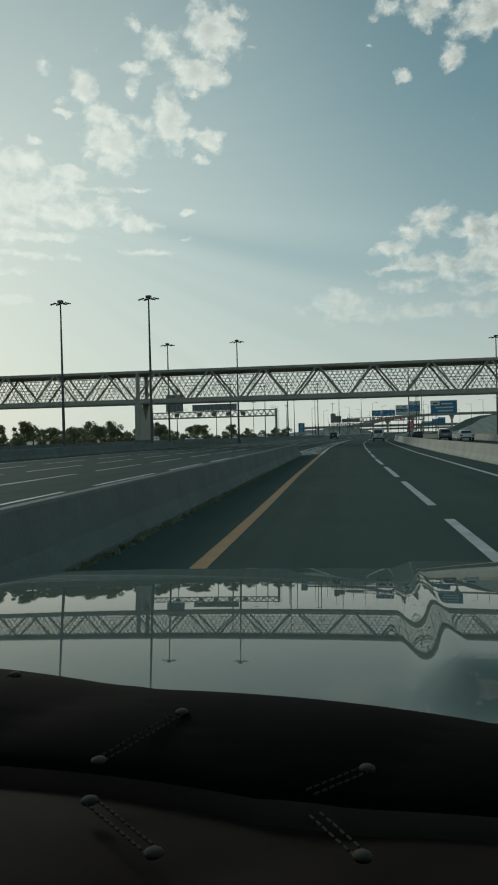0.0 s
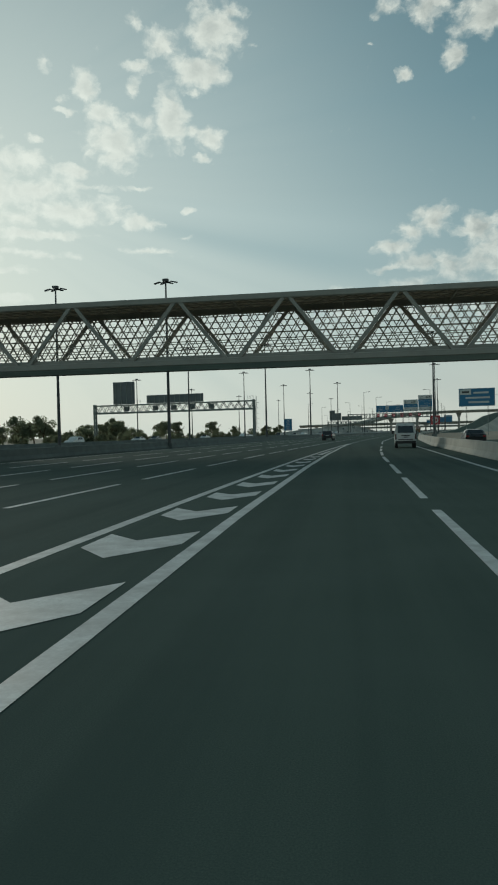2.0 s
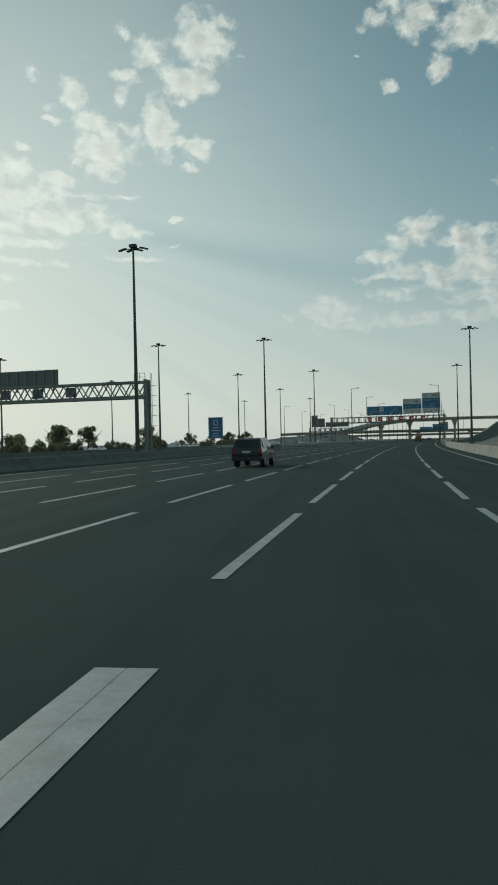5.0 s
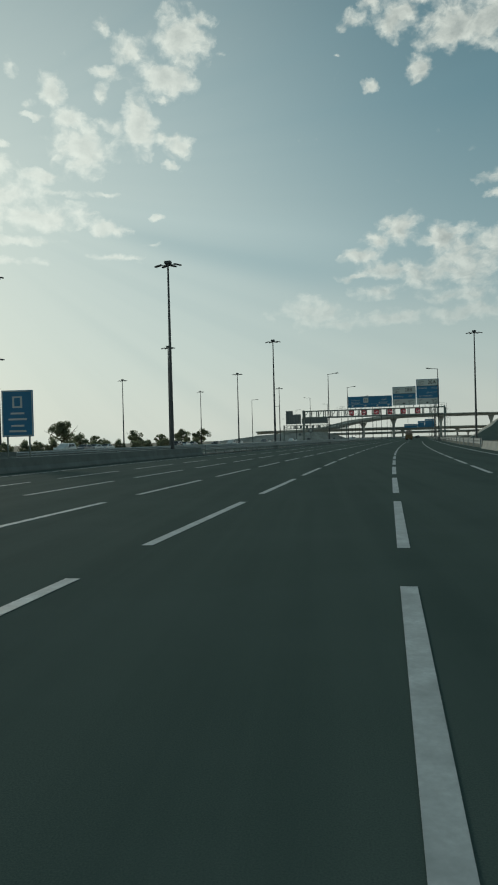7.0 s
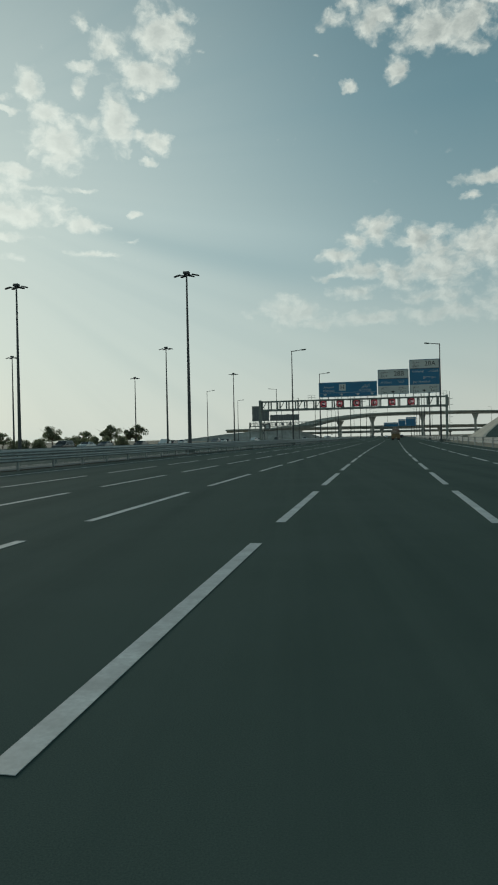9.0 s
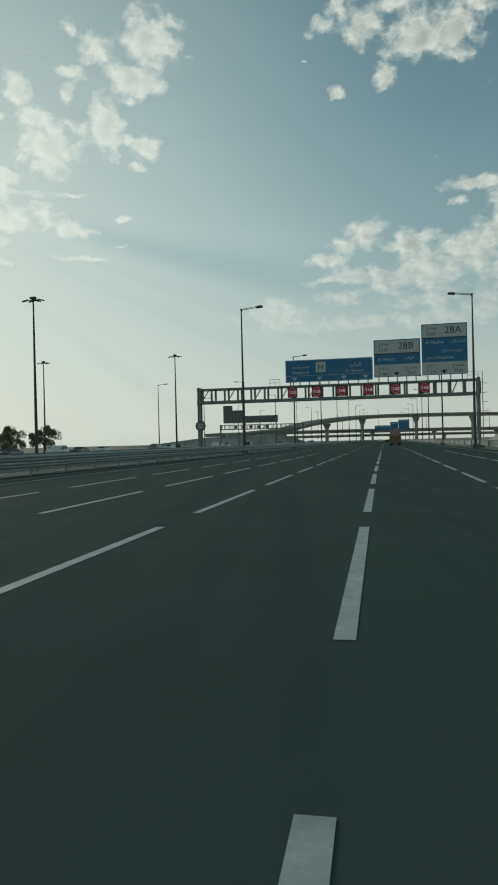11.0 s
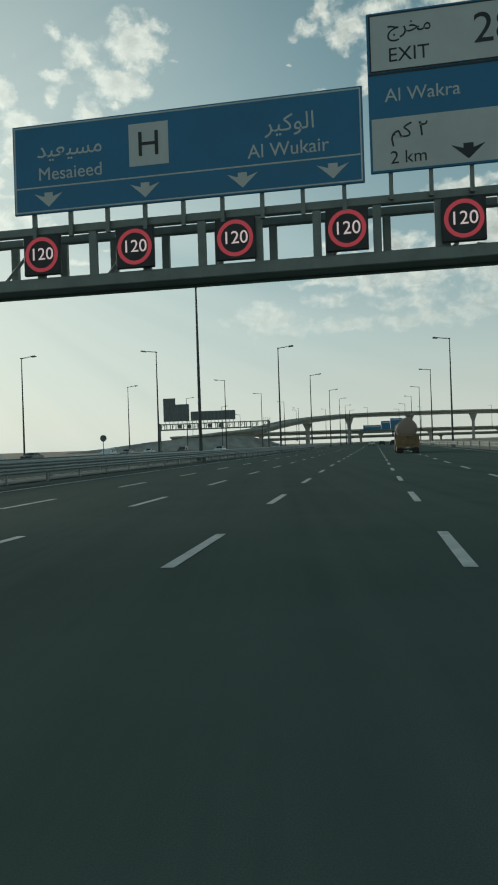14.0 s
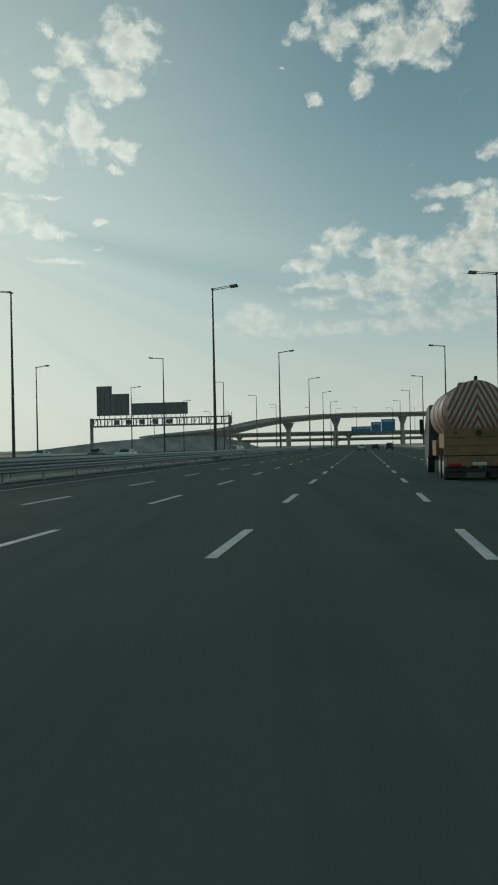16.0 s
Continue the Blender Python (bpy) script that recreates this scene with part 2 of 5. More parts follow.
def asphalt_material():
    m = bpy.data.materials.new("asphalt")
    m.use_nodes = True
    N = Nodes(m.node_tree)
    b = m.node_tree.nodes["Principled BSDF"]
    p = N.add("ShaderNodeNewGeometry").outputs["Position"]
    grain = N.noise(p, 110, 3, 0.7).outputs[0]
    patch = N.noise(p, 0.35, 4, 0.6).outputs[0]
    mp = N.add("ShaderNodeMapping")
    N.put(mp.inputs[0], p)
    mp.inputs["Rotation"].default_value = (0, 0, radians(7))
    mp.inputs["Scale"].default_value = (0.9, 0.012, 1)
    streak = N.noise(mp.outputs[0], 1.0, 5, 0.6).outputs[0]
    c = N.mix(N.span(grain, 0.3, 0.7), (0.057, 0.082, 0.071), (0.099, 0.133, 0.114))
    c = N.mix(N.math("MULTIPLY", N.span(streak, 0.42, 0.62), 0.6), c, (0.053, 0.079, 0.070))
    c = N.mix(N.math("MULTIPLY", N.span(patch, 0.42, 0.7), 0.5), c, (0.095, 0.124, 0.110))
    N.put(b.inputs["Base Color"], c)
    N.put(b.inputs["Roughness"], N.span(patch, 0.3, 0.7, 0.88, 0.98))
    b.inputs["Specular IOR Level"].default_value = 0.02
    bn = N.add("ShaderNodeBump")
    bn.inputs["Strength"].default_value, bn.inputs["Distance"].default_value = 0.35, 0.006
    N.put(bn.inputs["Height"], grain)
    N.put(b.inputs["Normal"], bn.outputs[0])
    return m


def roof_material():
    """Tan translucent roof sheet: daylight glows through it."""
    m = material("tan_roof_sheet", (0.36, 0.31, 0.245), 0.6, vary=0.12, scale=0.5)
    N = Nodes(m.node_tree)
    b = m.node_tree.nodes["Principled BSDF"]
    tr = N.add("ShaderNodeBsdfTranslucent")
    tr.inputs[0].default_value = (0.55, 0.48, 0.39, 1)
    mx = N.add("ShaderNodeMixShader")
    mx.inputs[0].default_value = 0.52
    N.put(mx.inputs[1], b.outputs[0])
    N.put(mx.inputs[2], tr.outputs[0])
    N.put(m.node_tree.nodes["Material Output"].inputs[0], mx.outputs[0])
    return m


def leaf_material():
    """Dusty olive leaves that let part of the light through."""
    m = material("dusty_leaf", (0.15, 0.16, 0.11), 0.75, vary=0.22, scale=1.5, fine=8)
    N = Nodes(m.node_tree)
    tr = N.add("ShaderNodeBsdfTranslucent")
    tr.inputs[0].default_value = (0.30, 0.33, 0.20, 1)
    mx = N.add("ShaderNodeMixShader")
    mx.inputs[0].default_value = 0.6
    N.put(mx.inputs[1], m.node_tree.nodes["Principled BSDF"].outputs[0])
    N.put(mx.inputs[2], tr.outputs[0])
    N.put(m.node_tree.nodes["Material Output"].inputs[0], mx.outputs[0])
    return m


ASPHALT = asphalt_material()
SAND = material("sand", (0.30, 0.25, 0.18), 0.95, vary=0.18, scale=0.06, bump=0.5, fine=6)
PAINT_W = material("road_paint_white", (0.52, 0.54, 0.52), 0.6, vary=0.16, scale=2.5, fine=25)
PAINT_Y = material("road_paint_amber", (0.42, 0.20, 0.05), 0.6, vary=0.15, scale=2.5, fine=25)
CONCRETE = material("concrete", (0.15, 0.17, 0.155), 0.88, vary=0.16, scale=0.8, bump=0.35, fine=18)
CONCRETE_L = material("light_concrete", (0.42, 0.41, 0.36), 0.88, vary=0.12, scale=0.5, bump=0.3, fine=14)
GALV = material("galvanised_steel", (0.30, 0.32, 0.305), 0.5, 0.35, vary=0.12, scale=1.5)
POLE_M = material("dark_painted_steel", (0.075, 0.08, 0.08), 0.5, 0.3, vary=0.1, scale=1.0)
STEEL_G = material("grey_painted_steel", (0.21, 0.235, 0.21), 0.5, 0.2, vary=0.12, scale=0.9)
SLOPE = material("dark_gravel_slope", (0.36, 0.35, 0.31), 0.95, vary=0.18, scale=0.15, bump=0.4, fine=4)
BRIDGE_M = material("cream_painted_steel", (0.30, 0.29, 0.245), 0.5, 0.0, vary=0.08, scale=0.6)
LATTICE = material("brown_lattice_paint", (0.36, 0.325, 0.26), 0.55, 0.0, vary=0.1, scale=0.6)
PALE_SAND = material("pale_sand_slope", (0.50, 0.46, 0.38), 0.95, vary=0.12, scale=0.12, bump=0.3, fine=5)
BRIDGE_D = roof_material()
SOFFIT = material("pale_soffit_paint", (0.74, 0.80, 0.75), 0.7, vary=0.08, scale=0.4)
SIGN_BLUE = material("blue_sign_sheet", (0.016, 0.165, 0.31), 0.4, vary=0.06, scale=0.5)
SIGN_WHITE = material("white_sign_sheet", (0.56, 0.575, 0.54), 0.4, vary=0.05, scale=0.5)
SIGN_GREY = material("grey_sign_sheet", (0.20, 0.21, 0.20), 0.45, vary=0.06, scale=0.5)
SIGN_BLACK = material("black_sign_print", (0.02, 0.02, 0.02), 0.5, vary=0.05)
SIGN_BACK = material("grey_sign_back", (0.15, 0.17, 0.17), 0.55, 0.3, vary=0.08, scale=0.7)
RED = material("red_enamel", (0.40, 0.02, 0.025), 0.4, vary=0.08)
BARK = material("bark", (0.12, 0.085, 0.055), 0.9, vary=0.2, bump=0.6, fine=20)
LEAF = leaf_material()
RUBBER = material("rubber", (0.022, 0.022, 0.022), 0.85, vary=0.1)
CHROME = material("bright_metal", (0.55, 0.56, 0.56), 0.25, 0.9, vary=0.05)
BLACK_P = material("black_plastic", (0.02, 0.02, 0.021), 0.5, vary=0.1)
GLASS_D = material("tinted_glass", (0.018, 0.022, 0.024), 0.06, vary=0.05, spec=0.6)
WHITE_P = material("white_car_paint", (0.62, 0.63, 0.61), 0.3, vary=0.04, coat=0.6)
TAIL_D = material("smoked_tail_lamp", (0.07, 0.022, 0.022), 0.25, vary=0.05)
TAIL_R = material("tail_lamp_red", (0.30, 0.012, 0.012), 0.25, vary=0.05)


def lamp_material(name, color, strength):
    m = bpy.data.materials.new(name)
    m.use_nodes = True
    b = m.node_tree.nodes["Principled BSDF"]
    b.inputs["Base Color"].default_value = (0.02, 0.02, 0.02, 1)
    b.inputs["Emission Color"].default_value = (*color, 1)
    b.inputs["Emission Strength"].default_value = strength
    return m


LED_RED = lamp_material("led_red", (1.0, 0.10, 0.14), 0.24)
LED_WHITE = lamp_material("led_white", (1.0, 0.80, 0.80), 0.45)


# ---------------------------------------------------------------- mesh helpers
def box(bm, c, size, rot=None, bevel=0.0):
    r = bmesh.ops.create_cube(bm, size=1.0)
    v = r["verts"]
    m = Matrix.Translation(c) @ (rot.to_4x4() if rot else Matrix()) @ Matrix.Diagonal((*size, 1))
    bmesh.ops.transform(bm, matrix=m, verts=v)
    if bevel:
        bmesh.ops.bevel(bm, geom=list({e for q in v for e in q.link_edges}), offset=bevel, segments=1, affect="EDGES")
    return v


def beam(bm, p, q, w, h):
    """A square bar from p to q."""
    p, q = Vector(p), Vector(q)
    d = q - p
    rot = d.to_track_quat("Y", "Z").to_matrix()
    return box(bm, (p + q) / 2, (w, d.length, h), rot)


def tube(bm, p, q, r0, r1=None, n=10):
    p, q = Vector(p), Vector(q)
    d = q - p
    v = bmesh.ops.create_cone(bm, cap_ends=True, segments=n, radius1=r0, radius2=r0 if r1 is None else r1, depth=d.length)["verts"]
    bmesh.ops.transform(bm, matrix=Matrix.Translation((p + q) / 2) @ d.to_track_quat("Z", "Y").to_matrix().to_4x4(), verts=v)
    return v


def prism(bm, outline, y0, y1):
    """An outline in (x, z) drawn out along y."""
    a = [bm.verts.new((x, y0, z)) for x, z in outline]
    b = [bm.verts.new((x, y1, z)) for x, z in outline]
    bm.faces.new(a)
    bm.faces.new(b[::-1])
    n = len(a)
    for i in range(n):
        bm.faces.new((a[(i + 1) % n], a[i], b[i], b[(i + 1) % n]))


def finish(bm, name, mat, smooth=False):
    bmesh.ops.recalc_face_normals(bm, faces=bm.faces)
    me = bpy.data.meshes.new(name)
    bm.to_mesh(me)
    bm.free()
    me.materials.append(mat)
    if smooth:
        for p in me.polygons:
            p.use_smooth = True
    return me


def part(name, bm, mat, parent, label="", smooth=False):
    ob = new(name, finish(bm, name, mat, smooth))
    ob.parent = parent
    if label:
        tagged(ob, label)
    return ob


def again(name, mesh, parent, m):
    """One more piece on a mesh that is there already."""
    ob = new(name, mesh)
    ob.parent = parent
    ob.matrix_basis = m
    return ob


def thing(name, label, category, m=None, group="", kind=""):
    ob = new(name)
    ob.empty_display_size = 0.3
    if m is not None:
        ob.matrix_basis = m
    return tagged(ob, label, category, group, kind)


def structure(name, bm, mat, label, category, smooth=False):
    ob = new(name, finish(bm, name, mat, smooth))
    return tagged(ob, label, category, kind="structure")


def lettering(name, text, size, mat, parent, m, align="CENTER"):
    cu = bpy.data.curves.new(name, "FONT")
    cu.body, cu.size, cu.align_x, cu.align_y, cu.extrude = text, size, align, "CENTER", 0.006
    tmp = bpy.data.objects.new(name, cu)
    scene.collection.objects.link(tmp)
    me = bpy.data.meshes.new_from_object(tmp.evaluated_get(bpy.context.evaluated_depsgraph_get()))
    bpy.data.objects.remove(tmp)
    bpy.data.curves.remove(cu)
    me.materials.clear()
    me.materials.append(mat)
    ob = new(name, me)
    ob.parent = parent
    ob.matrix_basis = m
    return ob


# ---------------------------------------------------------------- the plan of the road
LANE = 3.65


def knots(y, ks):
    if y <= ks[0][0]:
        return ks[0][1]
    for (a, u), (b, v) in zip(ks, ks[1:]):
        if y <= b:
            t = (y - a) / (b - a)
            return u + (v - u) * t
    return ks[-1][1]


def line1(y):
    """x of the lane line that the plan hangs on."""
    c = min(max(y, 30.0), 430.0) / 100
    v = -0.3110 * c ** 3 + 3.9145 * c ** 2 + -1.6441 * c + -7.8921
    s = (-0.9329 * c ** 2 + 7.8290 * c + -1.6441) / 100
    return v + s * (y - 100 * c) + knots(y, [(0, 0.0), (150, 0.1), (200, 0.1), (250, 0.0), (300, 0.1), (345, 0.25), (380, 0.25), (410, 0.05)])


def slope(y):
    return (line1(y + 2) - line1(y - 2)) / 4


def lane(y, k):
    """x of the lane line k lanes to the right of line1."""
    return line1(y) + k * LANE * math.sqrt(1 + slope(y) ** 2)


def ramp_left(y):
    k = knots(y, [(0, -1.70), (12, -1.72), (25, -1.84), (50, -1.88), (66, -1.90), (83, -1.66), (91, -1.45), (101.5, -1.20), (108, -0.90), (114.5, -0.72), (120, -0.50), (127, -0.17)])
    return max(k, lane(y, 1) + 0.225) if y > 95 else k


def ramp_mid(y):
    return lane(y, 2) if y > 150 else knots(y, [(0, 1.72), (40, 1.55), (68, 1.75), (95, 2.15), (107, 2.6), (150, lane(150, 2))])


def ramp_right(y):
    return lane(y, 3) - 0.1 if y > 160 else knots(y, [(0, 4.75), (50, 4.8), (83, 5.4), (120, 6.4), (160, lane(160, 3) - 0.1)])


def ribbon(bm, f0, f1, y0, y1, z, step=4.0):
    n = max(1, int((y1 - y0) / step))
    prev = None
    for i in range(n + 1):
        y = y0 + (y1 - y0) * i / n
        cur = (bm.verts.new((f0(y), y, z)), bm.verts.new((f1(y), y, z)))
        if prev:
            bm.faces.new((prev[0], prev[1], cur[1], cur[0]))
        prev = cur


def wall_along(bm, f, y0, y1, profile, step=6.0):
    """A profile (dx, z) drawn along the line f."""
    n = max(1, int((y1 - y0) / step))
    rings = []
    for i in range(n + 1):
        y = y0 + (y1 - y0) * i / n
        rings.append([bm.verts.new((f(y) + dx, y, z)) for dx, z in profile])
    m = len(profile)
    for a, b in zip(rings, rings[1:]):
        for i in range(m):
            bm.faces.new((a[i], a[(i + 1) % m], b[(i + 1) % m], b[i]))
    bm.faces.new(rings[0])
    bm.faces.new(rings[-1][::-1])


# ---------------------------------------------------------------- ground and carriageways
bm = bmesh.new()
g = 4500
v = [bm.verts.new(p) for p in ((-g, -g, -0.06), (g, -g, -0.06), (g, g, -0.06), (-g, g, -0.06))]
bm.faces.new(v)
structure("ground", bm, SAND, "flat dusty sand ground beside the motorway", "ground")

bm = bmesh.new()
ribbon(bm, lambda y: lane(y, -4) - 3.0, lambda y: ramp_right(y) + 1.9, -80, 1600, 0.0)
road = structure("road", bm, ASPHALT, "dark grey asphalt motorway with white lane markings", "road")
bm = bmesh.new()
ribbon(bm, lambda y: line1(y) - 39.0, lambda y: line1(y) - 20.5, -80, 1600, -0.01)
structure("road_opposite", bm, ASPHALT, "dark asphalt carriageway of the opposite direction", "road")
bm = bmesh.new()
ribbon(bm, lambda y: line1(y) - 60.0, lambda y: line1(y) - 47.0, -80, 1600, -0.02)
structure("road_service", bm, ASPHALT, "asphalt service road beyond the verge", "road")
bm = bmesh.new()
ribbon(bm, lambda y: line1(y) - 20.4, lambda y: lane(y, -4) - 3.1, -80, 1600, 0.05)
structure("median", bm, CONCRETE, "dusty paved median strip", "pavement")

# solid lines
def solid(name, f, y0, y1, w, mat, label="", par=None):
    bm = bmesh.new()
    ribbon(bm, lambda y: f(y) - w / 2, lambda y: f(y) + w / 2, y0, y1, 0.005, 3.0)
    ob = part(name, bm, mat, par or road, label)
    return ob


solid("edge_line", ramp_left, -60, 50, 0.20, PAINT_Y, "worn amber edge line")
solid("edge_line", ramp_left, 50, 138, 0.22, PAINT_W, "white gore line")
solid("edge_line", lambda y: lane(y, 1), 47, 138, 0.22, PAINT_W, "white gore line")
solid("edge_line", lambda y: lane(y, 1), -60, 44, 0.18, PAINT_W)
solid("edge_line", ramp_right, -60, 1200, 0.18, PAINT_W)
solid("edge_line", lambda y: lane(y, -4) - 0.6, -60, 1200, 0.2, PAINT_W)
for off in (-21.7, -38.0):
    bm = bmesh.new()
    ribbon(bm, lambda y: line1(y) + off - 0.09, lambda y: line1(y) + off + 0.09, -60, 1200, 0.0, 6)
    part("edge_line", bm, PAINT_W, bpy.data.objects["road_opposite"])

# broken lines: long dashes before the sign gantry, short ones after it
def dash_mesh(length, w=0.17):
    bm = bmesh.new()
    box(bm, (0, 0, 0), (w, length, 0.004))
    return finish(bm, "lane_dash", PAINT_W)


LONG, SHORT = dash_mesh(6.85), dash_mesh(3.2)


def dash(mesh, f, y):
    s = (f(y + 2) - f(y - 2)) / 4
    again("lane_dash", mesh, road, pose(f(y), y, 0.006, 0, 0, -math.degrees(math.atan(s))))


for k in (1, 0, -1, -2, -3):
    f = lambda y, k=k: lane(y, k)
    for n in range(-24, 21):
        y = 186.5 + 9.24 * n - 0.5 * k + 4.62
        if -40 < y < 371 and not (k == 1 and y < 143.5):
            dash(LONG, f, y)
    for n in range(0, 26):
        y = 374.1 + 8.87 * n - 0.5 * k
        dash(SHORT, f, y)
for n in range(-3, 12):
    dash(LONG, ramp_mid, 13.1 + 4.62 + 9.1 * n)
for n in range(13, 40):
    dash(LONG, ramp_mid, 13.1 + 4.62 + 9.1 * n)

# chevrons between the gore lines
for n in range(13):
    y = 50.56 + 3.68 * n
    x0, x1 = lane(y + 1.5, 1) + 0.26, ramp_left(y + 1.5) - 0.26
    if x1 - x0 < 0.35:
        break
    xm = x0 + (x1 - x0) * 0.45
    bm = bmesh.new()
    pts = [(x0, y + 0.78), (xm, y), (x1, y + 1.08), (x1, y + 2.32), (xm, y + 1.40), (x0, y + 2.05)]
    vs = [bm.verts.new((px, py, 0.006)) for px, py in pts]
    bm.faces.new((vs[0], vs[1], vs[4], vs[5]))
    bm.faces.new((vs[1], vs[2], vs[3], vs[4]))
    part("chevron", bm, PAINT_W, road)
bm = bmesh.new()
vs = [bm.verts.new((px, py, 0.006)) for px, py in ((-1.92, 99.3), (-1.56, 99.3), (-1.20, 107.5), (-0.93, 114.5), (-1.36, 108.0))]
bm.faces.new(vs)
part("chevron", bm, PAINT_W, road)


# ---------------------------------------------------------------- barriers and rails
JERSEY = [(-0.30, 0), (0.30, 0), (0.30, 0.08), (0.16, 0.32), (0.10, 0.80), (0.07, 0.83), (-0.07, 0.83), (-0.10, 0.80), (-0.16, 0.32), (-0.30, 0.08)]
bm = bmesh.new()
wall_along(bm, lambda y: -3.42, -60, 47.6, JERSEY)
structure("barrier", bm, CONCRETE, "weathered grey concrete crash barrier ending at the gore", "barrier")
bm = bmesh.new()
wall_along(bm, lambda y: ramp_right(y) + 1.75, -60, 262, JERSEY)
structure("barrier_verge", bm, CONCRETE_L, "pale concrete crash barrier along the ramp edge", "barrier")
bm = bmesh.new()
wall_along(bm, lambda y: lane(y, -4) - 2.75, -60, 262, JERSEY)
structure("barrier_median", bm, CONCRETE, "concrete crash barrier along the median", "barrier")
bm = bmesh.new()
wall_along(bm, lambda y: line1(y) - 40.5, -60, 900, JERSEY)
structure("barrier_far", bm, CONCRETE, "concrete crash barrier beyond the opposite carriageway", "barrier")

bm = bmesh.new()
ribbon(bm, lambda y: ramp_right(y) + 2.15, lambda y: ramp_right(y) + 12.5, -80, 150, -0.015)
structure("road_frontage", bm, ASPHALT, "asphalt frontage road behind the ramp barrier", "road")
bm = bmesh.new()
wall_along(bm, lambda y: ramp_right(y) + 13.0, -60, 150, JERSEY)
structure("barrier_frontage", bm, CONCRETE_L, "pale concrete crash barrier beyond the frontage road", "barrier")

# dry weeds in the dirt at the foot of the barrier
rnd = random.Random(3)
bm = bmesh.new()
for i in range(420):
    y = 3.0 + 44 * rnd.random() ** 1.3
    x = -3.10 + abs(rnd.gauss(0, 0.04))
    for j in range(5):
        a, h = rnd.uniform(0, 6.28), rnd.uniform(0.015, 0.06) * (1.5 if i % 17 == 0 else 1.0)
        c = Vector((x + rnd.gauss(0, 0.03), y + rnd.gauss(0, 0.05), 0.0))
        d = Vector((math.cos(a), math.sin(a), 0)) * 0.022
        bm.faces.new([bm.verts.new(v_) for v_ in (c - d, c + d, c + d * 2.5 + Vector((0, 0, h)), c + d * 0.5 + Vector((0, 0, h * 1.1)))])
me = bpy.data.meshes.new("weeds")
bm.to_mesh(me)
bm.free()
me.materials.append(LEAF)
tagged(new("weeds", me), "dry dark weeds and dirt along the barrier foot", "weeds", kind="stuff")


def guard_rail(f, y0, y1, label, gap=4.0):
    ob = thing("guard_rail", label, "guard rail", group="guard rails of the median")
    for z in (0.62, 0.95):
        bm = bmesh.new()
        wall_along(bm, f, y0, y1, [(-0.04, z - 0.15), (0.0, z - 0.14), (0.04, z - 0.07), (0.0, z), (0.04, z + 0.07), (0.0, z + 0.14), (-0.04, z + 0.15), (-0.02, z)], 4.0)
        part("rail", bm, GALV, ob)
    bm = bmesh.new()
    box(bm, (0, 0, 0.5), (0.1, 0.14, 1.1))
    me = finish(bm, "post", GALV)
    y = y0 + 0.5
    while y < y1:
        again("post", me, ob, pose(f(y) - 0.12, y, 0))
        y += gap
    return ob


guard_rail(lambda y: lane(y, -4) - 2.75, 264, 520, "galvanised double guard rail on posts")
guard_rail(lambda y: lane(y, -4) - 2.75, 521, 900, "galvanised double guard rail on posts", 8.0)
guard_rail(lambda y: line1(y) - 20.2, 230, 900, "galvanised double guard rail on posts", 8.0)
guard_rail(lambda y: ramp_right(y) + 1.75, 264, 700, "galvanised double guard rail on posts", 8.0)


# ---------------------------------------------------------------- lamp posts
def mast_lamp():
    """A tall tapered mast with a ring of floodlights on two arms."""
    ob = thing("street_lamp", "tall dark steel lamp mast with twin floodlight heads", "street lamp", group="twin-headed lamp masts")
    bm = bmesh.new()
    tube(bm, (0, 0, 0.6), (0, 0, 20), 0.21, 0.09, 12)
    part("mast", bm, POLE_M, ob)
    bm = bmesh.new()
    box(bm, (0, 0, 0.3), (0.9, 0.9, 0.72), None, 0.05)
    part("base", bm, CONCRETE, ob)
    bm = bmesh.new()
    box(bm, (0, 0, 20.0), (0.7, 0.5, 0.30), None, 0.04)
    tube(bm, (-0.95, 0, 19.75), (0.95, 0, 19.75), 0.045, None, 6)
    part("crossarm", bm, POLE_M, ob)
    for x, y in ((-1.05, 0.0), (1.05, 0.0), (-0.4, 0.4), (0.4, 0.4)):
        bm = bmesh.new()
        r = Euler((radians(8), radians(14 if x > 0 else -14), 0)).to_matrix()
        box(bm, (x, y, 19.72), (0.78, 0.42, 0.16), r, 0.04)
        part("lamp_head", bm, POLE_M, ob)
    return ob


def arm_lamp():
    """A lamp post with two long parallel arms and flat lanterns."""
    ob = thing("street_lamp", "tall grey steel lamp post with twin long arms", "street lamp", group="single-armed lamp posts")
    bm = bmesh.new()
    tube(bm, (0, 0, 0.5), (0, 0, 19.95), 0.20, 0.085, 12)
    part("mast", bm, POLE_M, ob)
    bm = bmesh.new()
    box(bm, (0, 0, 0.27), (0.8, 0.8, 0.66), None, 0.05)
    part("base", bm, CONCRETE, ob)
    bm = bmesh.new()
    box(bm, (0.02, 0, 19.95), (0.24, 0.8, 0.16), None, 0.03)
    part("crossarm", bm, POLE_M, ob)
    for y in (-0.34, 0.34):
        bm = bmesh.new()
        tube(bm, (0, y, 19.95), (2.15, y, 20.21), 0.045, 0.035, 6)
        part("arm", bm, POLE_M, ob)
        bm = bmesh.new()
        box(bm, (2.55, y, 20.23), (0.95, 0.36, 0.2), Euler((0, radians(-7), 0)).to_matrix(), 0.07)
        part("lamp_head", bm, STEEL_G, ob)
    return ob


mast, arm = mast_lamp(), arm_lamp()
first = {"m": True, "a": True}


def stand(kind, x, y, turn=0.0):
    src = mast if kind == "m" else arm
    m = pose(x, y, 0, 0, 0, turn)
    if first[kind]:
        first[kind] = False
        src.matrix_basis = m
    else:
        copy_thing(src, m)


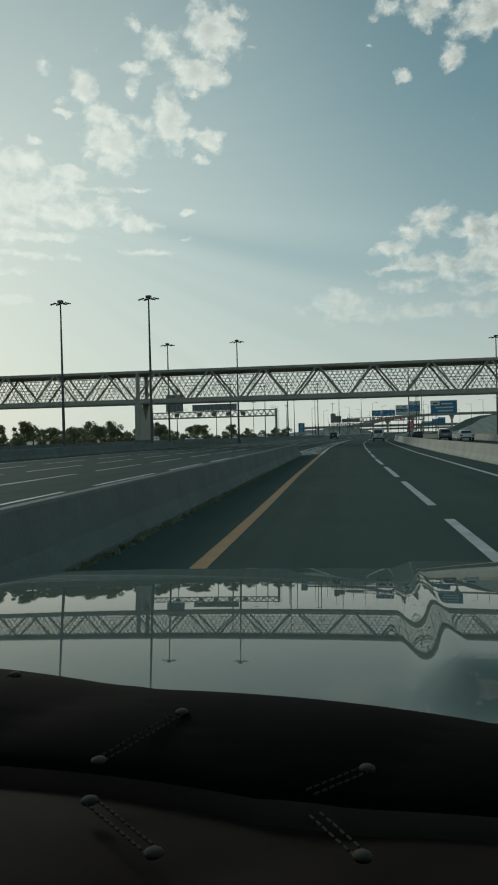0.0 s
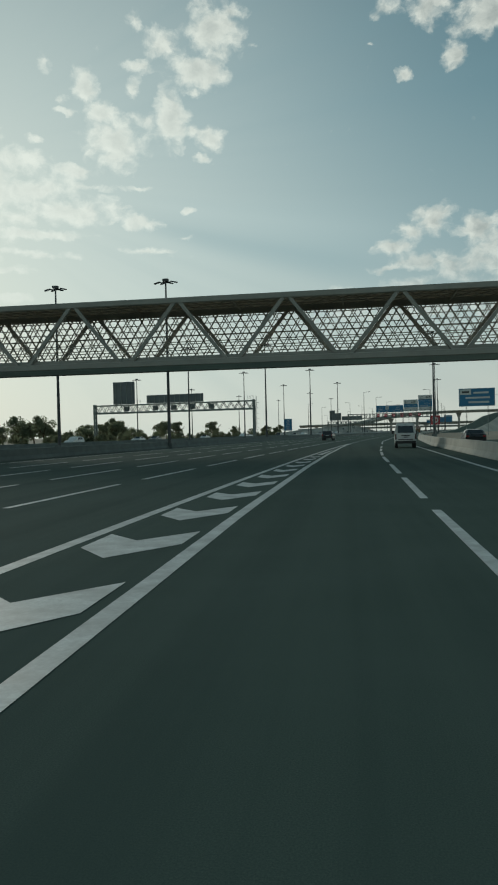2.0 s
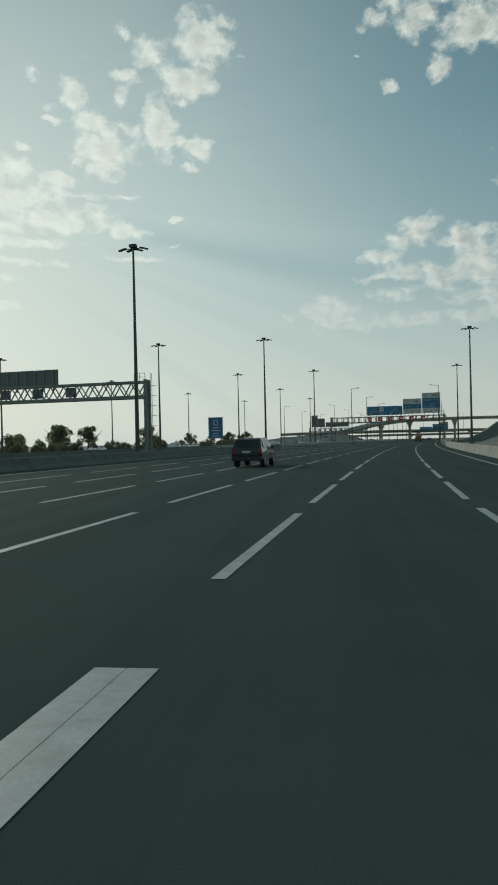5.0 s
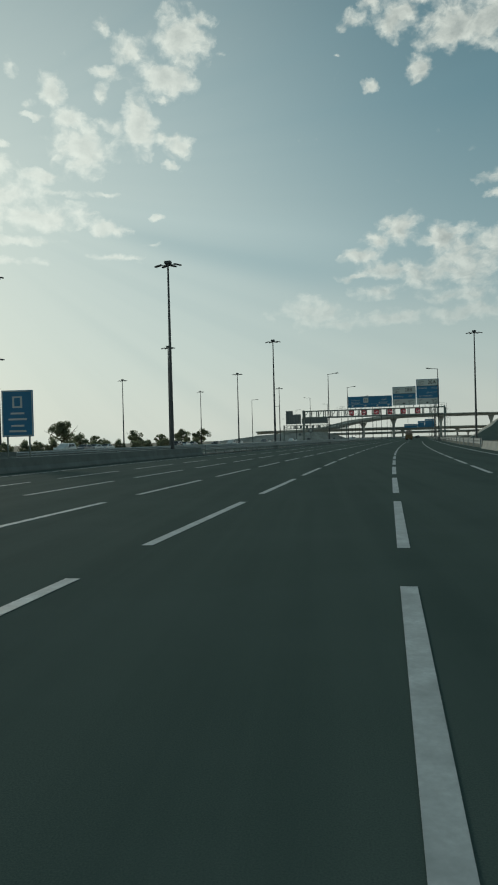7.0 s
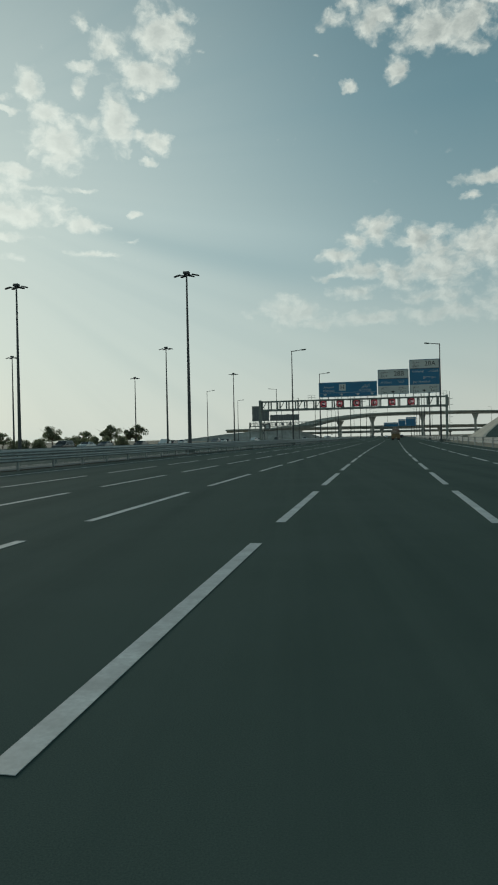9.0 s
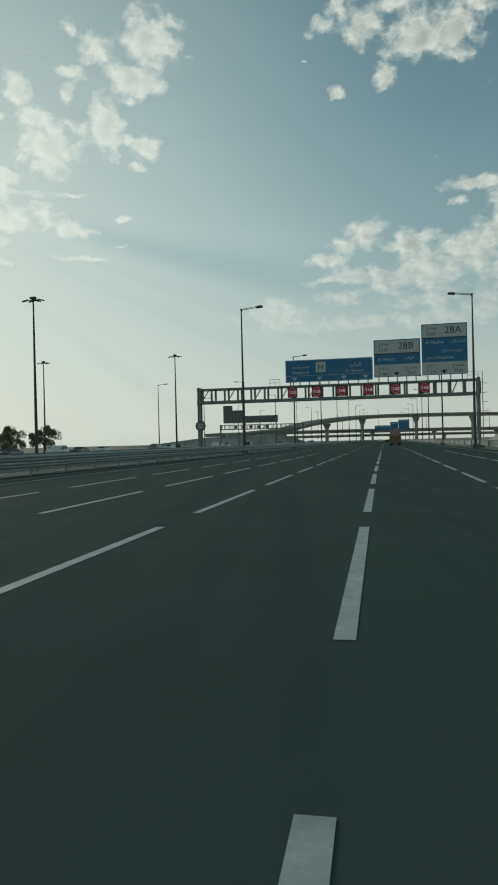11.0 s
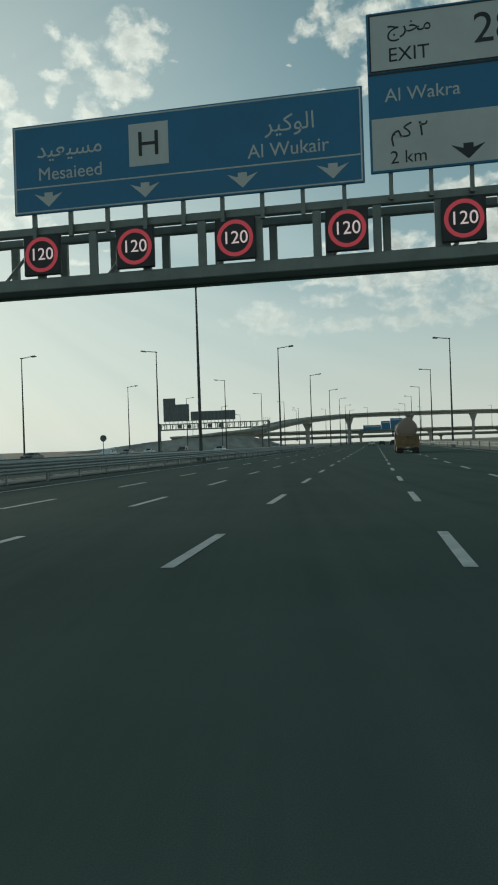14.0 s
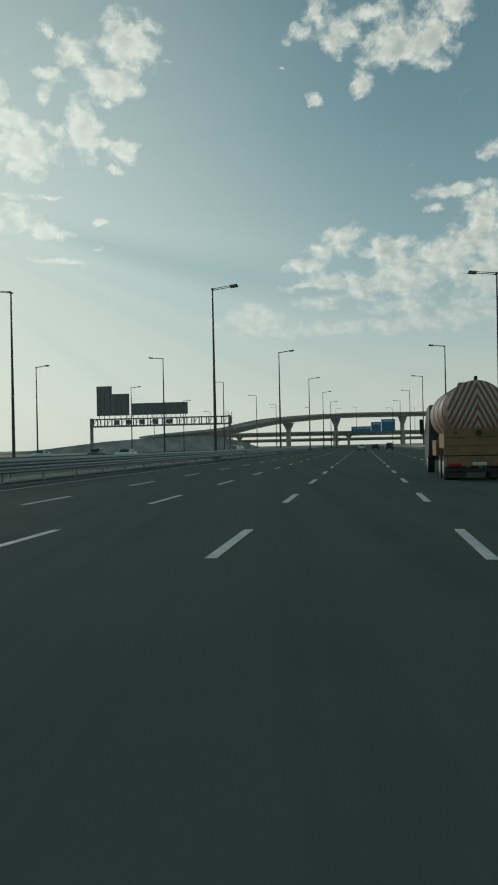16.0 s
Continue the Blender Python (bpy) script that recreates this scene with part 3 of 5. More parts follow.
turn_of = lambda y: -math.degrees(math.atan(slope(y)))
# along the median
for x, y in ((-25.4, 88.7), (-20.9, 134.0), (-16.5, 196.5), (-10.5, 257.6), (-3.35, 316.8)):
    stand("m", x, y, turn_of(y))
for x, y in ((8.1, 389.8), (16.1, 445.7), (25.3, 507.0), (34.6, 563.5), (44.5, 620.0), (53.0, 671.0), (61.5, 728.0), (70.0, 785.0)):
    stand("a", x, y, turn_of(y))
# beyond the opposite carriageway
for x, y in ((-37.6, 88.8), (-34.9, 134.5), (-33.0, 197.3), (-30.3, 259.2), (-23.9, 319.7), (-17.0, 378.0), (-8.6, 437.0)):
    stand("m", x, y, turn_of(y))
for x, y in ((1.9, 506.0), (10.8, 569.0), (20.3, 625.0), (29.5, 680.0), (38.0, 737.0)):
    stand("a", x, y, 180 + turn_of(y))
# by the service road
for x, y in ((-67.1, 271.0), (-61.8, 327.4), (-51.6, 385.3), (-38.0, 441.6)):
    stand("m", x, y, turn_of(y))
for x, y in ((-25.0, 508.0), (-18.8, 579.0), (-8.3, 636.0), (0.5, 700.0)):
    stand("a", x, y, turn_of(y))
# along the verge of the near carriageway
for x, y in ((29.6, 143.4), (16.4, 188.9), (24.6, 253.8), (32.9, 315.0)):
    stand("m", x, y, turn_of(y))
for x, y in ((38.3, 384.5), (47.0, 441.0), (56.9, 502.5), (66.3, 559.5), (76.0, 619.5), (83.5, 671.0), (92.0, 730.0), (100.0, 790.0)):
    stand("a", x, y, 180 + turn_of(y))


# ---------------------------------------------------------------- the footbridge
def footbridge():
    ob = thing("footbridge", "cream steel truss footbridge with lattice sides over the road", "footbridge")
    x0, x1, ya, yb = -96.0, 64.0, 103.45, 108.2
    zt = 11.24
    bm = bmesh.new()
    box(bm, ((x0 + x1) / 2, (ya + yb) / 2, 6.82), (x1 - x0, yb - ya - 0.31, 0.26), None, 0.02)
    part("deck", bm, SOFFIT, ob, "smooth grey deck underside")
    for y in (ya, yb):
        bm = bmesh.new()
        box(bm, ((x0 + x1) / 2, y, 6.83), (x1 - x0, 0.30, 0.42), None, 0.03)
        part("bottom_chord", bm, BRIDGE_M, ob)
        bm = bmesh.new()
        box(bm, ((x0 + x1) / 2, y + (0.22 if y == ya else -0.22), 7.14), (x1 - x0, 0.2, 0.36), None, 0.02)
        part("kerb_beam", bm, BRIDGE_M, ob)
        bm = bmesh.new()
        box(bm, ((x0 + x1) / 2, y, zt + (0.12 if y == ya else 0.04)), (x1 - x0, 0.34, 0.40 if y == ya else 0.56), None, 0.03)
        part("top_chord", bm, BRIDGE_M, ob)
    # roof: tan sheets on cross ribs
    n = 20
    for i in range(n):
        a = x0 + (x1 - x0) * i / n
        bm = bmesh.new()
        box(bm, (a + (x1 - x0) / n / 2, (ya + yb) / 2, zt + 0.26), ((x1 - x0) / n - 0.03, yb - ya - 0.38, 0.08))
        part("roof_panel", bm, BRIDGE_D, ob)
    # triangular grid of ribs under the sheets
    w_ = yb - ya - 0.4
    for i in range(20):
        xa = x0 + 8 * i
        bm = bmesh.new()
        for k in range(6):
            for sg in (1, -1):
                a, b = xa + 4 * k / 3, xa + 4 * k / 3 + sg * 0.577 * w_
                if x0 < b < x1:
                    beam(bm, (a, ya + 0.2, zt + 0.17), (b, yb - 0.2, zt + 0.17), 0.07, 0.08)
        for k in range(1, 4):
            beam(bm, (xa, ya + 0.2 + w_ * k / 4, zt + 0.165), (xa + 8, ya + 0.2 + w_ * k / 4, zt + 0.165), 0.07, 0.07)
        beam(bm, (xa, ya + 0.17, zt + 0.08), (xa, yb - 0.17, zt + 0.08), 0.1, 0.16)
        part("roof_rib", bm, LATTICE, ob)
    # large diagonals, in pairs that meet at the chords
    for y in (ya, yb):
        for i in range(20):
            x = x0 + 8 * i
            for s in (1, -1):
                bm = bmesh.new()
                beam(bm, (x + 4 - 3.55 * s * 1.0, y, 7.0), (x + 4 - 0.22 * s, y, zt - 0.05), 0.22, 0.26)
                part("diagonal", bm, BRIDGE_M, ob)
    # fine triangular lattice along the far side, with thin bars between
    y = yb - 0.30
    p0, p1 = 7.30, zt - 0.20
    h = p1 - p0
    for i in range(int((x1 - x0) / 8)):
        bm = bmesh.new()
        xa = x0 + 8 * i
        for j in range(12):
            for s in (1, -1):
                a, b = xa + j * 8 / 12, xa + j * 8 / 12 + s * h * 0.60
                if x0 < b < x1:
                    w = 0.10 if j % 3 == 0 else 0.06
                    beam(bm, (a, y, p0), (b, y, p1), w, w)
                    if j % 3 == 1 and x0 < b + 0.2 < x1:
                        beam(bm, (a + 0.2, y + 0.12, p0), (b + 0.2, y + 0.12, p1), 0.055, 0.055)
        for j in range(8):
            z = p0 + h * (j + 0.5) / 8
            w = 0.10 if j == 4 else 0.06
            beam(bm, (xa, y, z), (xa + 8, y, z), w, w)
        part("lattice_panel", bm, LATTICE, ob)
    # handrail and posts along the near side
    for z in (7.75, 8.2):
        bm = bmesh.new()
        tube(bm, (x0, ya + 0.3, z), (x1, ya + 0.3, z), 0.03, None, 6)
        part("handrail", bm, LATTICE, ob)
    # legs: pairs of blade columns
    for x in (-31.0, -83.0, 41.0):
        bm = bmesh.new()
        mid = (ya + yb) / 2
        out = [(ya - 0.3, 0.9), (yb + 0.3, 0.9), (yb + 0.3, 6.66), (yb - 0.55, 6.66), (mid, 4.1), (ya + 0.55, 6.66), (ya - 0.3, 6.66)]
        prism(bm, out, -0.45, 0.45)
        bmesh.ops.transform(bm, matrix=Matrix.Translation((x, 0, 0)) @ pose(0, 0, 0, 0, 0, 90) @ Matrix.Diagonal((1, -1, 1, 1)), verts=bm.verts)
        part("column", bm, BRIDGE_M, ob, "solid pier forked at the top")
        for y in (ya + 0.1, yb - 0.1):
            bm = bmesh.new()
            box(bm, (x, y, 9.1), (0.5, 0.5, 4.4), None, 0.04)
            part("upright", bm, BRIDGE_M, ob)
        bm = bmesh.new()
        box(bm, (x, (ya + yb) / 2, 0.6), (1.1, yb - ya + 1.0, 1.2), None, 0.06)
        part("footing", bm, CONCRETE, ob)
    return ob


# set back and enlarged a little as a whole
FB = 1.036
footbridge().matrix_basis = Matrix.Translation((-0.010, -2.401, -0.054)) @ Matrix.Diagonal((FB, FB, FB, 1))


# ---------------------------------------------------------------- sign gantries
def lattice_gantry(label, x0, y0, x1, y1, zb=7.45, zt=9.75, slats=1.95, laced=False):
    """A portal: two posts and a box beam of two chords with upright bars."""
    d = math.hypot(x1 - x0, y1 - y0)
    ob = thing("sign_gantry", label, "sign gantry", pose(x0, y0, 0, 0, 0, math.degrees(math.atan2(y1 - y0, x1 - x0))), group="sign gantries")
    for x in (0.0, d):
        for y in (-0.55, 0.55):
            bm = bmesh.new()
            box(bm, (x, y, zt / 2 + 0.1), (0.42, 0.32, zt + 0.2), None, 0.03)
            part("post", bm, STEEL_G, ob)
        bm = bmesh.new()
        for i in range(6):
            z = 1.0 + i * 1.25
            beam(bm, (x, -0.4, z), (x, 0.4, z + 1.2), 0.12, 0.12)
        part("post_brace", bm, STEEL_G, ob)
        bm = bmesh.new()
        box(bm, (x, 0, 0.25), (1.2, 2.2, 0.62), None, 0.04)
        part("footing", bm, CONCRETE, ob)
    for z in (zb + 0.22, zt - 0.14):
        for y in (-0.6, 0.6):
            bm = bmesh.new()
            box(bm, (d / 2, y, z), (d + 0.5, 0.26, 0.44 if z < 8 else 0.3), None, 0.03)
            part("chord", bm, STEEL_G, ob)
    n = int(d / slats)
    bm = bmesh.new()
    box(bm, (0, 0, (zb + zt) / 2), (0.28, 0.18, zt - zb - 0.5))
    bar = finish(bm, "upright", STEEL_G)
    if laced:
        for i in range(n):
            for y in (-0.6, 0.6):
                for sg in (0, 1):
                    bm = bmesh.new()
                    beam(bm, (d * (i + 0.5 * sg) / n, y, zb + 0.45 if sg else zt - 0.3), (d * (i + 0.5 + 0.5 * sg) / n, y, zt - 0.3 if sg else zb + 0.45), 0.13, 0.13)
                    part("lacing", bm, STEEL_G, ob)
    for i in range(0 if laced else n + 1):
        for y in (-0.6, 0.6):
            again("upright", bar, ob, pose(d * i / n + (0.0 if y < 0 else 0.35), y, 0))
    bm = bmesh.new()
    box(bm, (d / 2, 0, zb + 0.1), (d, 0.9, 0.05))
    part("walkway", bm, GALV, ob)
    if not laced:
        bm = bmesh.new()
        beam(bm, (0, -0.45, zb + 0.45), (0.75, 0.45, zt - 0.3), 0.11, 0.11)
        brace = finish(bm, "brace", STEEL_G)
        for i in range(0, n, 2):
            again("brace", brace, ob, pose(d * i / n + 0.5, 0, 0))
    for xa in (d * 0.27, d - 1.5):
        bm = bmesh.new()
        for k in range(3):
            beam(bm, (xa + 0.75 * k, -0.6, zt), (xa + 0.75 * k, -0.6, zt + 1.0), 0.05, 0.05)
        for z in (zt + 0.5, zt + 1.0):
            beam(bm, (xa, -0.6, z), (xa + 1.5, -0.6, z), 0.05, 0.05)
        part("handrail", bm, GALV, ob)
    bm = bmesh.new()
    for s in (-0.22, 0.22):
        beam(bm, (d + 0.6, s, 0.3), (d + 0.6, s, zt + 1.0), 0.05, 0.05)
    for i in range(26):
        beam(bm, (d + 0.6, -0.22, 0.6 + 0.38 * i), (d + 0.6, 0.22, 0.6 + 0.38 * i), 0.03, 0.03)
    for i in range(6):
        z = 2.6 + 1.3 * i
        beam(bm, (d + 0.6, -0.35, z), (d + 1.2, -0.3, z), 0.04, 0.04)
        beam(bm, (d + 1.2, -0.3, z), (d + 1.2, 0.3, z), 0.04, 0.04)
        beam(bm, (d + 1.2, 0.3, z), (d + 0.6, 0.35, z), 0.04, 0.04)
    part("ladder", bm, GALV, ob)
    return ob


def hang_sign(gantry, name, label, category, x0, x1, z0, z1, mat, y=-0.95, back=False):
    """A panel on stub posts above the beam; x along the beam."""
    ob = thing(name, label, category, gantry.matrix_basis @ pose(0, y, 0))
    bm = bmesh.new()
    box(bm, ((x0 + x1) / 2, 0, (z0 + z1) / 2), (x1 - x0, 0.08, z1 - z0), None, 0.02)
    part("panel", bm, mat, ob)
    n = max(2, int((x1 - x0) / 1.3))
    for i in range(n):
        x = x0 + (x1 - x0) * (i + 0.5) / n
        bm = bmesh.new()
        box(bm, (x, -0.12 if back else 0.12, (z0 + z1) / 2 - 0.5), (0.14, 0.14, z1 - z0 + 0.7))
        part("stub_post", bm, STEEL_G, ob)
    return ob


ga = lattice_gantry("grey steel portal gantry carrying blue direction signs", 1.1, 400.0, 41.3, 394.2)
GA = 1.0323   # this portal is a little larger than the others
ga.matrix_basis = pose(0.55, 402.15, -0.05, 0, 0, math.degrees(math.atan2(-5.8, 40.2))) @ Matrix.Diagonal((GA, GA, GA, 1))
gb = lattice_gantry("grey steel portal gantry seen from behind", -65.0, 227.4, -22.4, 221.8, laced=True)
gc = lattice_gantry("grey steel portal gantry seen from behind", -15.3, 614.5, 22.6, 609.0)


def on_face(x, z, y=-0.046):
    return pose(x, y, z, 90, 0, 0)


def flat(name, pts, mat, parent, y=-0.044, t=0.006):
    """A thin sheet cut to an outline (x, z) on the face of a sign."""
    bm = bmesh.new()
    prism(bm, pts, y - t, y)
    return part(name, bm, mat, parent)


def rect(x0, x1, z0, z1):
    return [(x0, z0), (x1, z0), (x1, z1), (x0, z1)]


def ring(x, z, r, n=28):
    return [(x + r * math.cos(2 * math.pi * i / n), z + r * math.sin(2 * math.pi * i / n)) for i in range(n)]


def arrow(x, z, s, mat, sign, y=-0.044):
    flat("arrow", [(x - 0.22 * s, z + 0.32 * s), (x + 0.22 * s, z + 0.32 * s), (x + 0.22 * s, z + 0.1 * s), (x + 0.75 * s, z + 0.28 * s), (x, z - 0.4 * s), (x - 0.75 * s, z + 0.28 * s), (x - 0.22 * s, z + 0.1 * s)], mat, sign, y)


def rim(sign, x0, x1, z0, z1, mat, w=0.07):
    for r in (rect(x0, x1, z0, z0 + w), rect(x0, x1, z1 - w, z1), rect(x0, x0 + w, z0 + w, z1 - w), rect(x1 - w, x1, z0 + w, z1 - w)):
        flat("border", r, mat, sign)


# words of the signs in joined letter shapes, in the order of drawing
AR_MESAIEED = "\ufeaa\ufef4\ufecc\ufef4\ufeb4\ufee3"
AR_WUKAIR = "\ufeae\ufef4\ufedb\ufeee\ufedf\ufe8d"
AR_EXIT = "\ufe9d\ufeae\ufea8\ufee3"
AR_WAKRA = "\ufe93\ufeae\ufedb\ufeee\ufedf\ufe8d"
AR_2KM = "\ufee2\ufedb \u0662"
AR_1KM = "\ufee2\ufedb \u0661"
AR_MESHAF = "\ufed1\ufe8e\ufeb8\ufee4\ufedf\ufe8d"
AR_JERY = "\ufea2\ufe92\ufebc\ufee3 \ufef1\ufeae\ufe9f"

# the wide blue panel
A0, A1 = 13.4, 26.05
s = hang_sign(ga, "road_sign", "wide blue motorway direction sign with white lettering", "road sign", A0, A1, 10.15, 13.4, SIGN_BLUE)
rim(s, A0 + 0.06, A1 - 0.06, 10.21, 13.34, SIGN_WHITE, 0.05)
flat("divider", rect(A0 + 0.12, A1 - 0.12, 11.08, 11.13), SIGN_WHITE, s)
for x in (A0 + 1.35, A0 + 5.0, A0 + 8.5, A0 + 11.6):
    arrow(x, 10.67, 0.72, SIGN_WHITE, s)
flat("symbol_field", rect(A0 + 4.45, A0 + 5.9, 11.5, 13.0), SIGN_WHITE, s)
lettering("letter", "H", 1.25, SIGN_BLACK, s, on_face(A0 + 5.17, 12.22, -0.056))
lettering("lettering", "Mesaieed", 0.66, SIGN_WHITE, s, on_face(A0 + 2.2, 11.55))
lettering("lettering", "Al Wukair", 0.66, SIGN_WHITE, s, on_face(A0 + 10.1, 11.55))
lettering("lettering", AR_MESAIEED, 0.8, SIGN_WHITE, s, on_face(A0 + 2.2, 12.42))
lettering("lettering", AR_WUKAIR, 0.8, SIGN_WHITE, s, on_face(A0 + 10.2, 12.42))


def exit_sign(x0, x1, z0, z1, zh, zm, number, names, dist, ar_dist, label):
    s = hang_sign(ga, "road_sign", label, "road sign", x0, x1, z0, z1, SIGN_BLUE)
    flat("number_field", rect(x0 + 0.08, x1 - 0.08, zh, z1 - 0.08), SIGN_WHITE, s)
    flat("distance_field", rect(x0 + 0.08, x1 - 0.08, z0 + 0.08, zm), SIGN_WHITE, s)
    flat("divider", rect(x0 + 0.02, x1 - 0.02, zh - 0.10, zh - 0.03), SIGN_BLACK, s)
    for a, b, u, w in ((x0 + 0.08, x1 - 0.08, zh, zh + 0.05), (x0 + 0.08, x1 - 0.08, z1 - 0.13, z1 - 0.08), (x0 + 0.08, x0 + 0.13, zh + 0.05, z1 - 0.13), (x1 - 0.13, x1 - 0.08, zh + 0.05, z1 - 0.13)):
        flat("border", rect(a, b, u, w), SIGN_BLACK, s, -0.051)
    c = (zh + z1) / 2
    lettering("number", number, 1.4, SIGN_BLACK, s, on_face(x0 + (x1 - x0) * 0.69, c, -0.054))
    lettering("lettering", "EXIT", 0.66, SIGN_BLACK, s, on_face(x0 + 1.35, c - 0.5, -0.054))
    lettering("lettering", AR_EXIT, 0.66, SIGN_BLACK, s, on_face(x0 + 1.4, c + 0.42, -0.054))
    for text, x, z in names:
        lettering("lettering", text, 0.62, SIGN_WHITE, s, on_face(x0 + x, z))
    m = (z0 + zm) / 2
    lettering("lettering", dist, 0.6, SIGN_BLACK, s, on_face(x0 + 1.25, m - 0.45, -0.054))
    lettering("lettering", "EXIT", 0.6, SIGN_BLACK, s, on_face(x1 - 1.2, m - 0.45, -0.054))
    lettering("lettering", ar_dist, 0.7, SIGN_BLACK, s, on_face(x0 + 1.3, m + 0.42, -0.054))
    lettering("lettering", AR_EXIT, 0.75, SIGN_BLACK, s, on_face(x1 - 1.3, m + 0.42, -0.054))
    arrow((x0 + x1) / 2 - 0.1, m - 0.42, 0.72, SIGN_BLACK, s, -0.051)
    return s


B0, B1 = 26.25, 32.75
exit_sign(B0, B1, 10.4, 15.75, 13.75, 12.2, "28B", [("Al Wakra", 1.75, 12.93), (AR_WAKRA, 4.9, 13.03)], "2 km", AR_2KM, "blue and white exit sign numbered 28B")
C0, C1 = 32.95, 39.2
exit_sign(C0, C1, 10.45, 17.65, 15.7, 12.25, "28A", [("Al Meshaf", 1.75, 15.05), ("Jery Musabbeh", 2.55, 12.85), (AR_MESHAF, 5.0, 15.1), (AR_JERY, 4.2, 13.9)], "1 km", AR_1KM, "tall blue and white exit sign numbered 28A")

# speed signs inside the beam
for x in (14.35, 17.9, 21.55, 25.4, 29.2, 33.25):
    s = thing("speed_sign", "lit red ring speed limit sign showing 120", "road sign", ga.matrix_basis @ pose(x, -0.8, 0), group="speed limit signs on the gantry")
    bm = bmesh.new()
    box(bm, (0, 0, 8.68), (1.42, 0.16, 1.45), None, 0.03)
    part("housing", bm, BLACK_P, s)
    o, i = ring(0, 8.7, 0.64, 32), ring(0, 8.7, 0.50, 32)
    bm = bmesh.new()
    a = [bm.verts.new((px, -0.09, pz)) for px, pz in o]
    b = [bm.verts.new((px, -0.09, pz)) for px, pz in i]
    for j in range(32):
        bm.faces.new((a[j], a[(j + 1) % 32], b[(j + 1) % 32], b[j]))
    part("light_ring", bm, LED_RED, s)
    lettering("number", "120", 0.62, LED_WHITE, s, on_face(0, 8.7, -0.09))

# the backs of the signs for the opposite direction
hang_sign(gb, "direction_sign", "tall grey back of a direction sign", "road sign", 4.8, 10.9, 9.9, 15.7, SIGN_BACK, 0.95, True)
hang_sign(gb, "direction_sign", "wide grey back of a direction sign", "road sign", 14.2, 29.6, 9.9, 12.0, SIGN_BACK, 0.95, True)
hang_sign(gc, "direction_sign", "tall grey back of a direction sign", "road sign", 1.2, 5.6, 10.6, 18.7, SIGN_BACK, 0.95, True)
hang_sign(gc, "direction_sign", "square grey back of a direction sign", "road sign", 5.62, 10.5, 10.6, 16.5, SIGN_BACK, 0.95, True)
hang_sign(gc, "direction_sign", "wide grey back of a direction sign", "road sign", 11.0, 26.8, 10.6, 13.8, SIGN_BACK, 0.95, True)
for g_, xs in ((gc, (7.2, 10.6, 14.3, 18.0, 21.8)), (gb, (9.0, 17.0, 22.0, 27.0, 32.0))):
    for x in xs:
        s = thing("speed_sign", "dark back of a small gantry signal", "road sign", g_.matrix_basis @ pose(x, 0, 0), group="gantry signals from behind")
        bm = bmesh.new()
        box(bm, (0, 0, 8.68), (1.5, 0.3, 1.3), None, 0.04)
        part("housing", bm, SIGN_BACK, s)
        bm = bmesh.new()
        box(bm, (0, 0.2, 8.68), (0.9, 0.12, 0.7))
        part("service_door", bm, BLACK_P, s)


# the next gantry, far ahead under the flyover
gd = lattice_gantry("grey steel portal gantry far ahead with blue signs", 81.3, 907.0, 129.3, 901.0)
for nm, lb, u0, u1, z0, z1 in (("road_sign", "wide blue direction sign far ahead", 12.5, 25.7, 9.9, 13.6), ("road_sign", "blue exit sign far ahead", 25.9, 32.6, 10.0, 16.4), ("road_sign", "tall blue exit sign far ahead", 32.8, 42.0, 10.0, 18.2)):
    s = hang_sign(gd, nm, lb, "road sign", u0, u1, z0, z1, SIGN_BLUE)
    flat("text_bar", rect(u0 + 0.8, u1 - 0.8, z1 - 1.5, z1 - 0.9), SIGN_WHITE, s)


# ---------------------------------------------------------------- signs on posts
def post_sign(name, label, x, y, turn, w, h, z0, mat, legs=(-0.35, 0.35)):
    ob = thing(name, label, "road sign", pose(x, y, 0, 0, 0, turn))
    bm = bmesh.new()
    box(bm, (0, 0, z0 + h / 2), (w, 0.06, h), None, 0.015)
    part("panel", bm, mat, ob)
    for l in legs:
        bm = bmesh.new()
        tube(bm, (l * w, 0.09, -0.06), (l * w, 0.09, z0 + h - 0.1), 0.06, None, 8)
        part("post", bm, STEEL_G, ob)
    return ob


s = post_sign("road_sign", "blue roadside information sign with a pale emblem", -14.9, 230.3, 4, 2.05, 3.0, 2.1, SIGN_BLUE)
rim(s, -0.98, 0.98, 2.15, 5.05, SIGN_WHITE, 0.04)
flat("emblem_field", rect(-0.32, 0.32, 3.95, 4.7), SIGN_WHITE, s, -0.034)
flat("emblem", rect(-0.19, 0.19, 4.06, 4.6), SIGN_BLUE, s, -0.042)
for z, w in ((3.6, 0.45), (3.22, 0.6), (2.8, 0.42), (2.45, 0.55)):
    flat("text_bar", rect(-w, w, z - 0.06, z + 0.06), SIGN_WHITE, s, -0.034)

s = post_sign("road_sign", "large blue direction sign beside the exit ramp", 28.8, 214.0, -6, 7.7, 4.0, 6.5, SIGN_BLUE, (-0.3, 0.3))
rim(s, -3.75, 3.75, 6.56, 10.44, SIGN_WHITE, 0.06)
flat("number_field", rect(-3.6, -1.2, 9.1, 10.3), SIGN_WHITE, s, -0.034)
for x, z, w in ((-2.4, 9.7, 0.75), (0.9, 9.5, 1.6), (0.2, 8.4, 2.6), (0.4, 7.4, 2.2)):
    flat("text_bar", rect(x - w, x + w, z - 0.2, z + 0.2), SIGN_BLACK if z > 9.6 else SIGN_WHITE, s, -0.046)

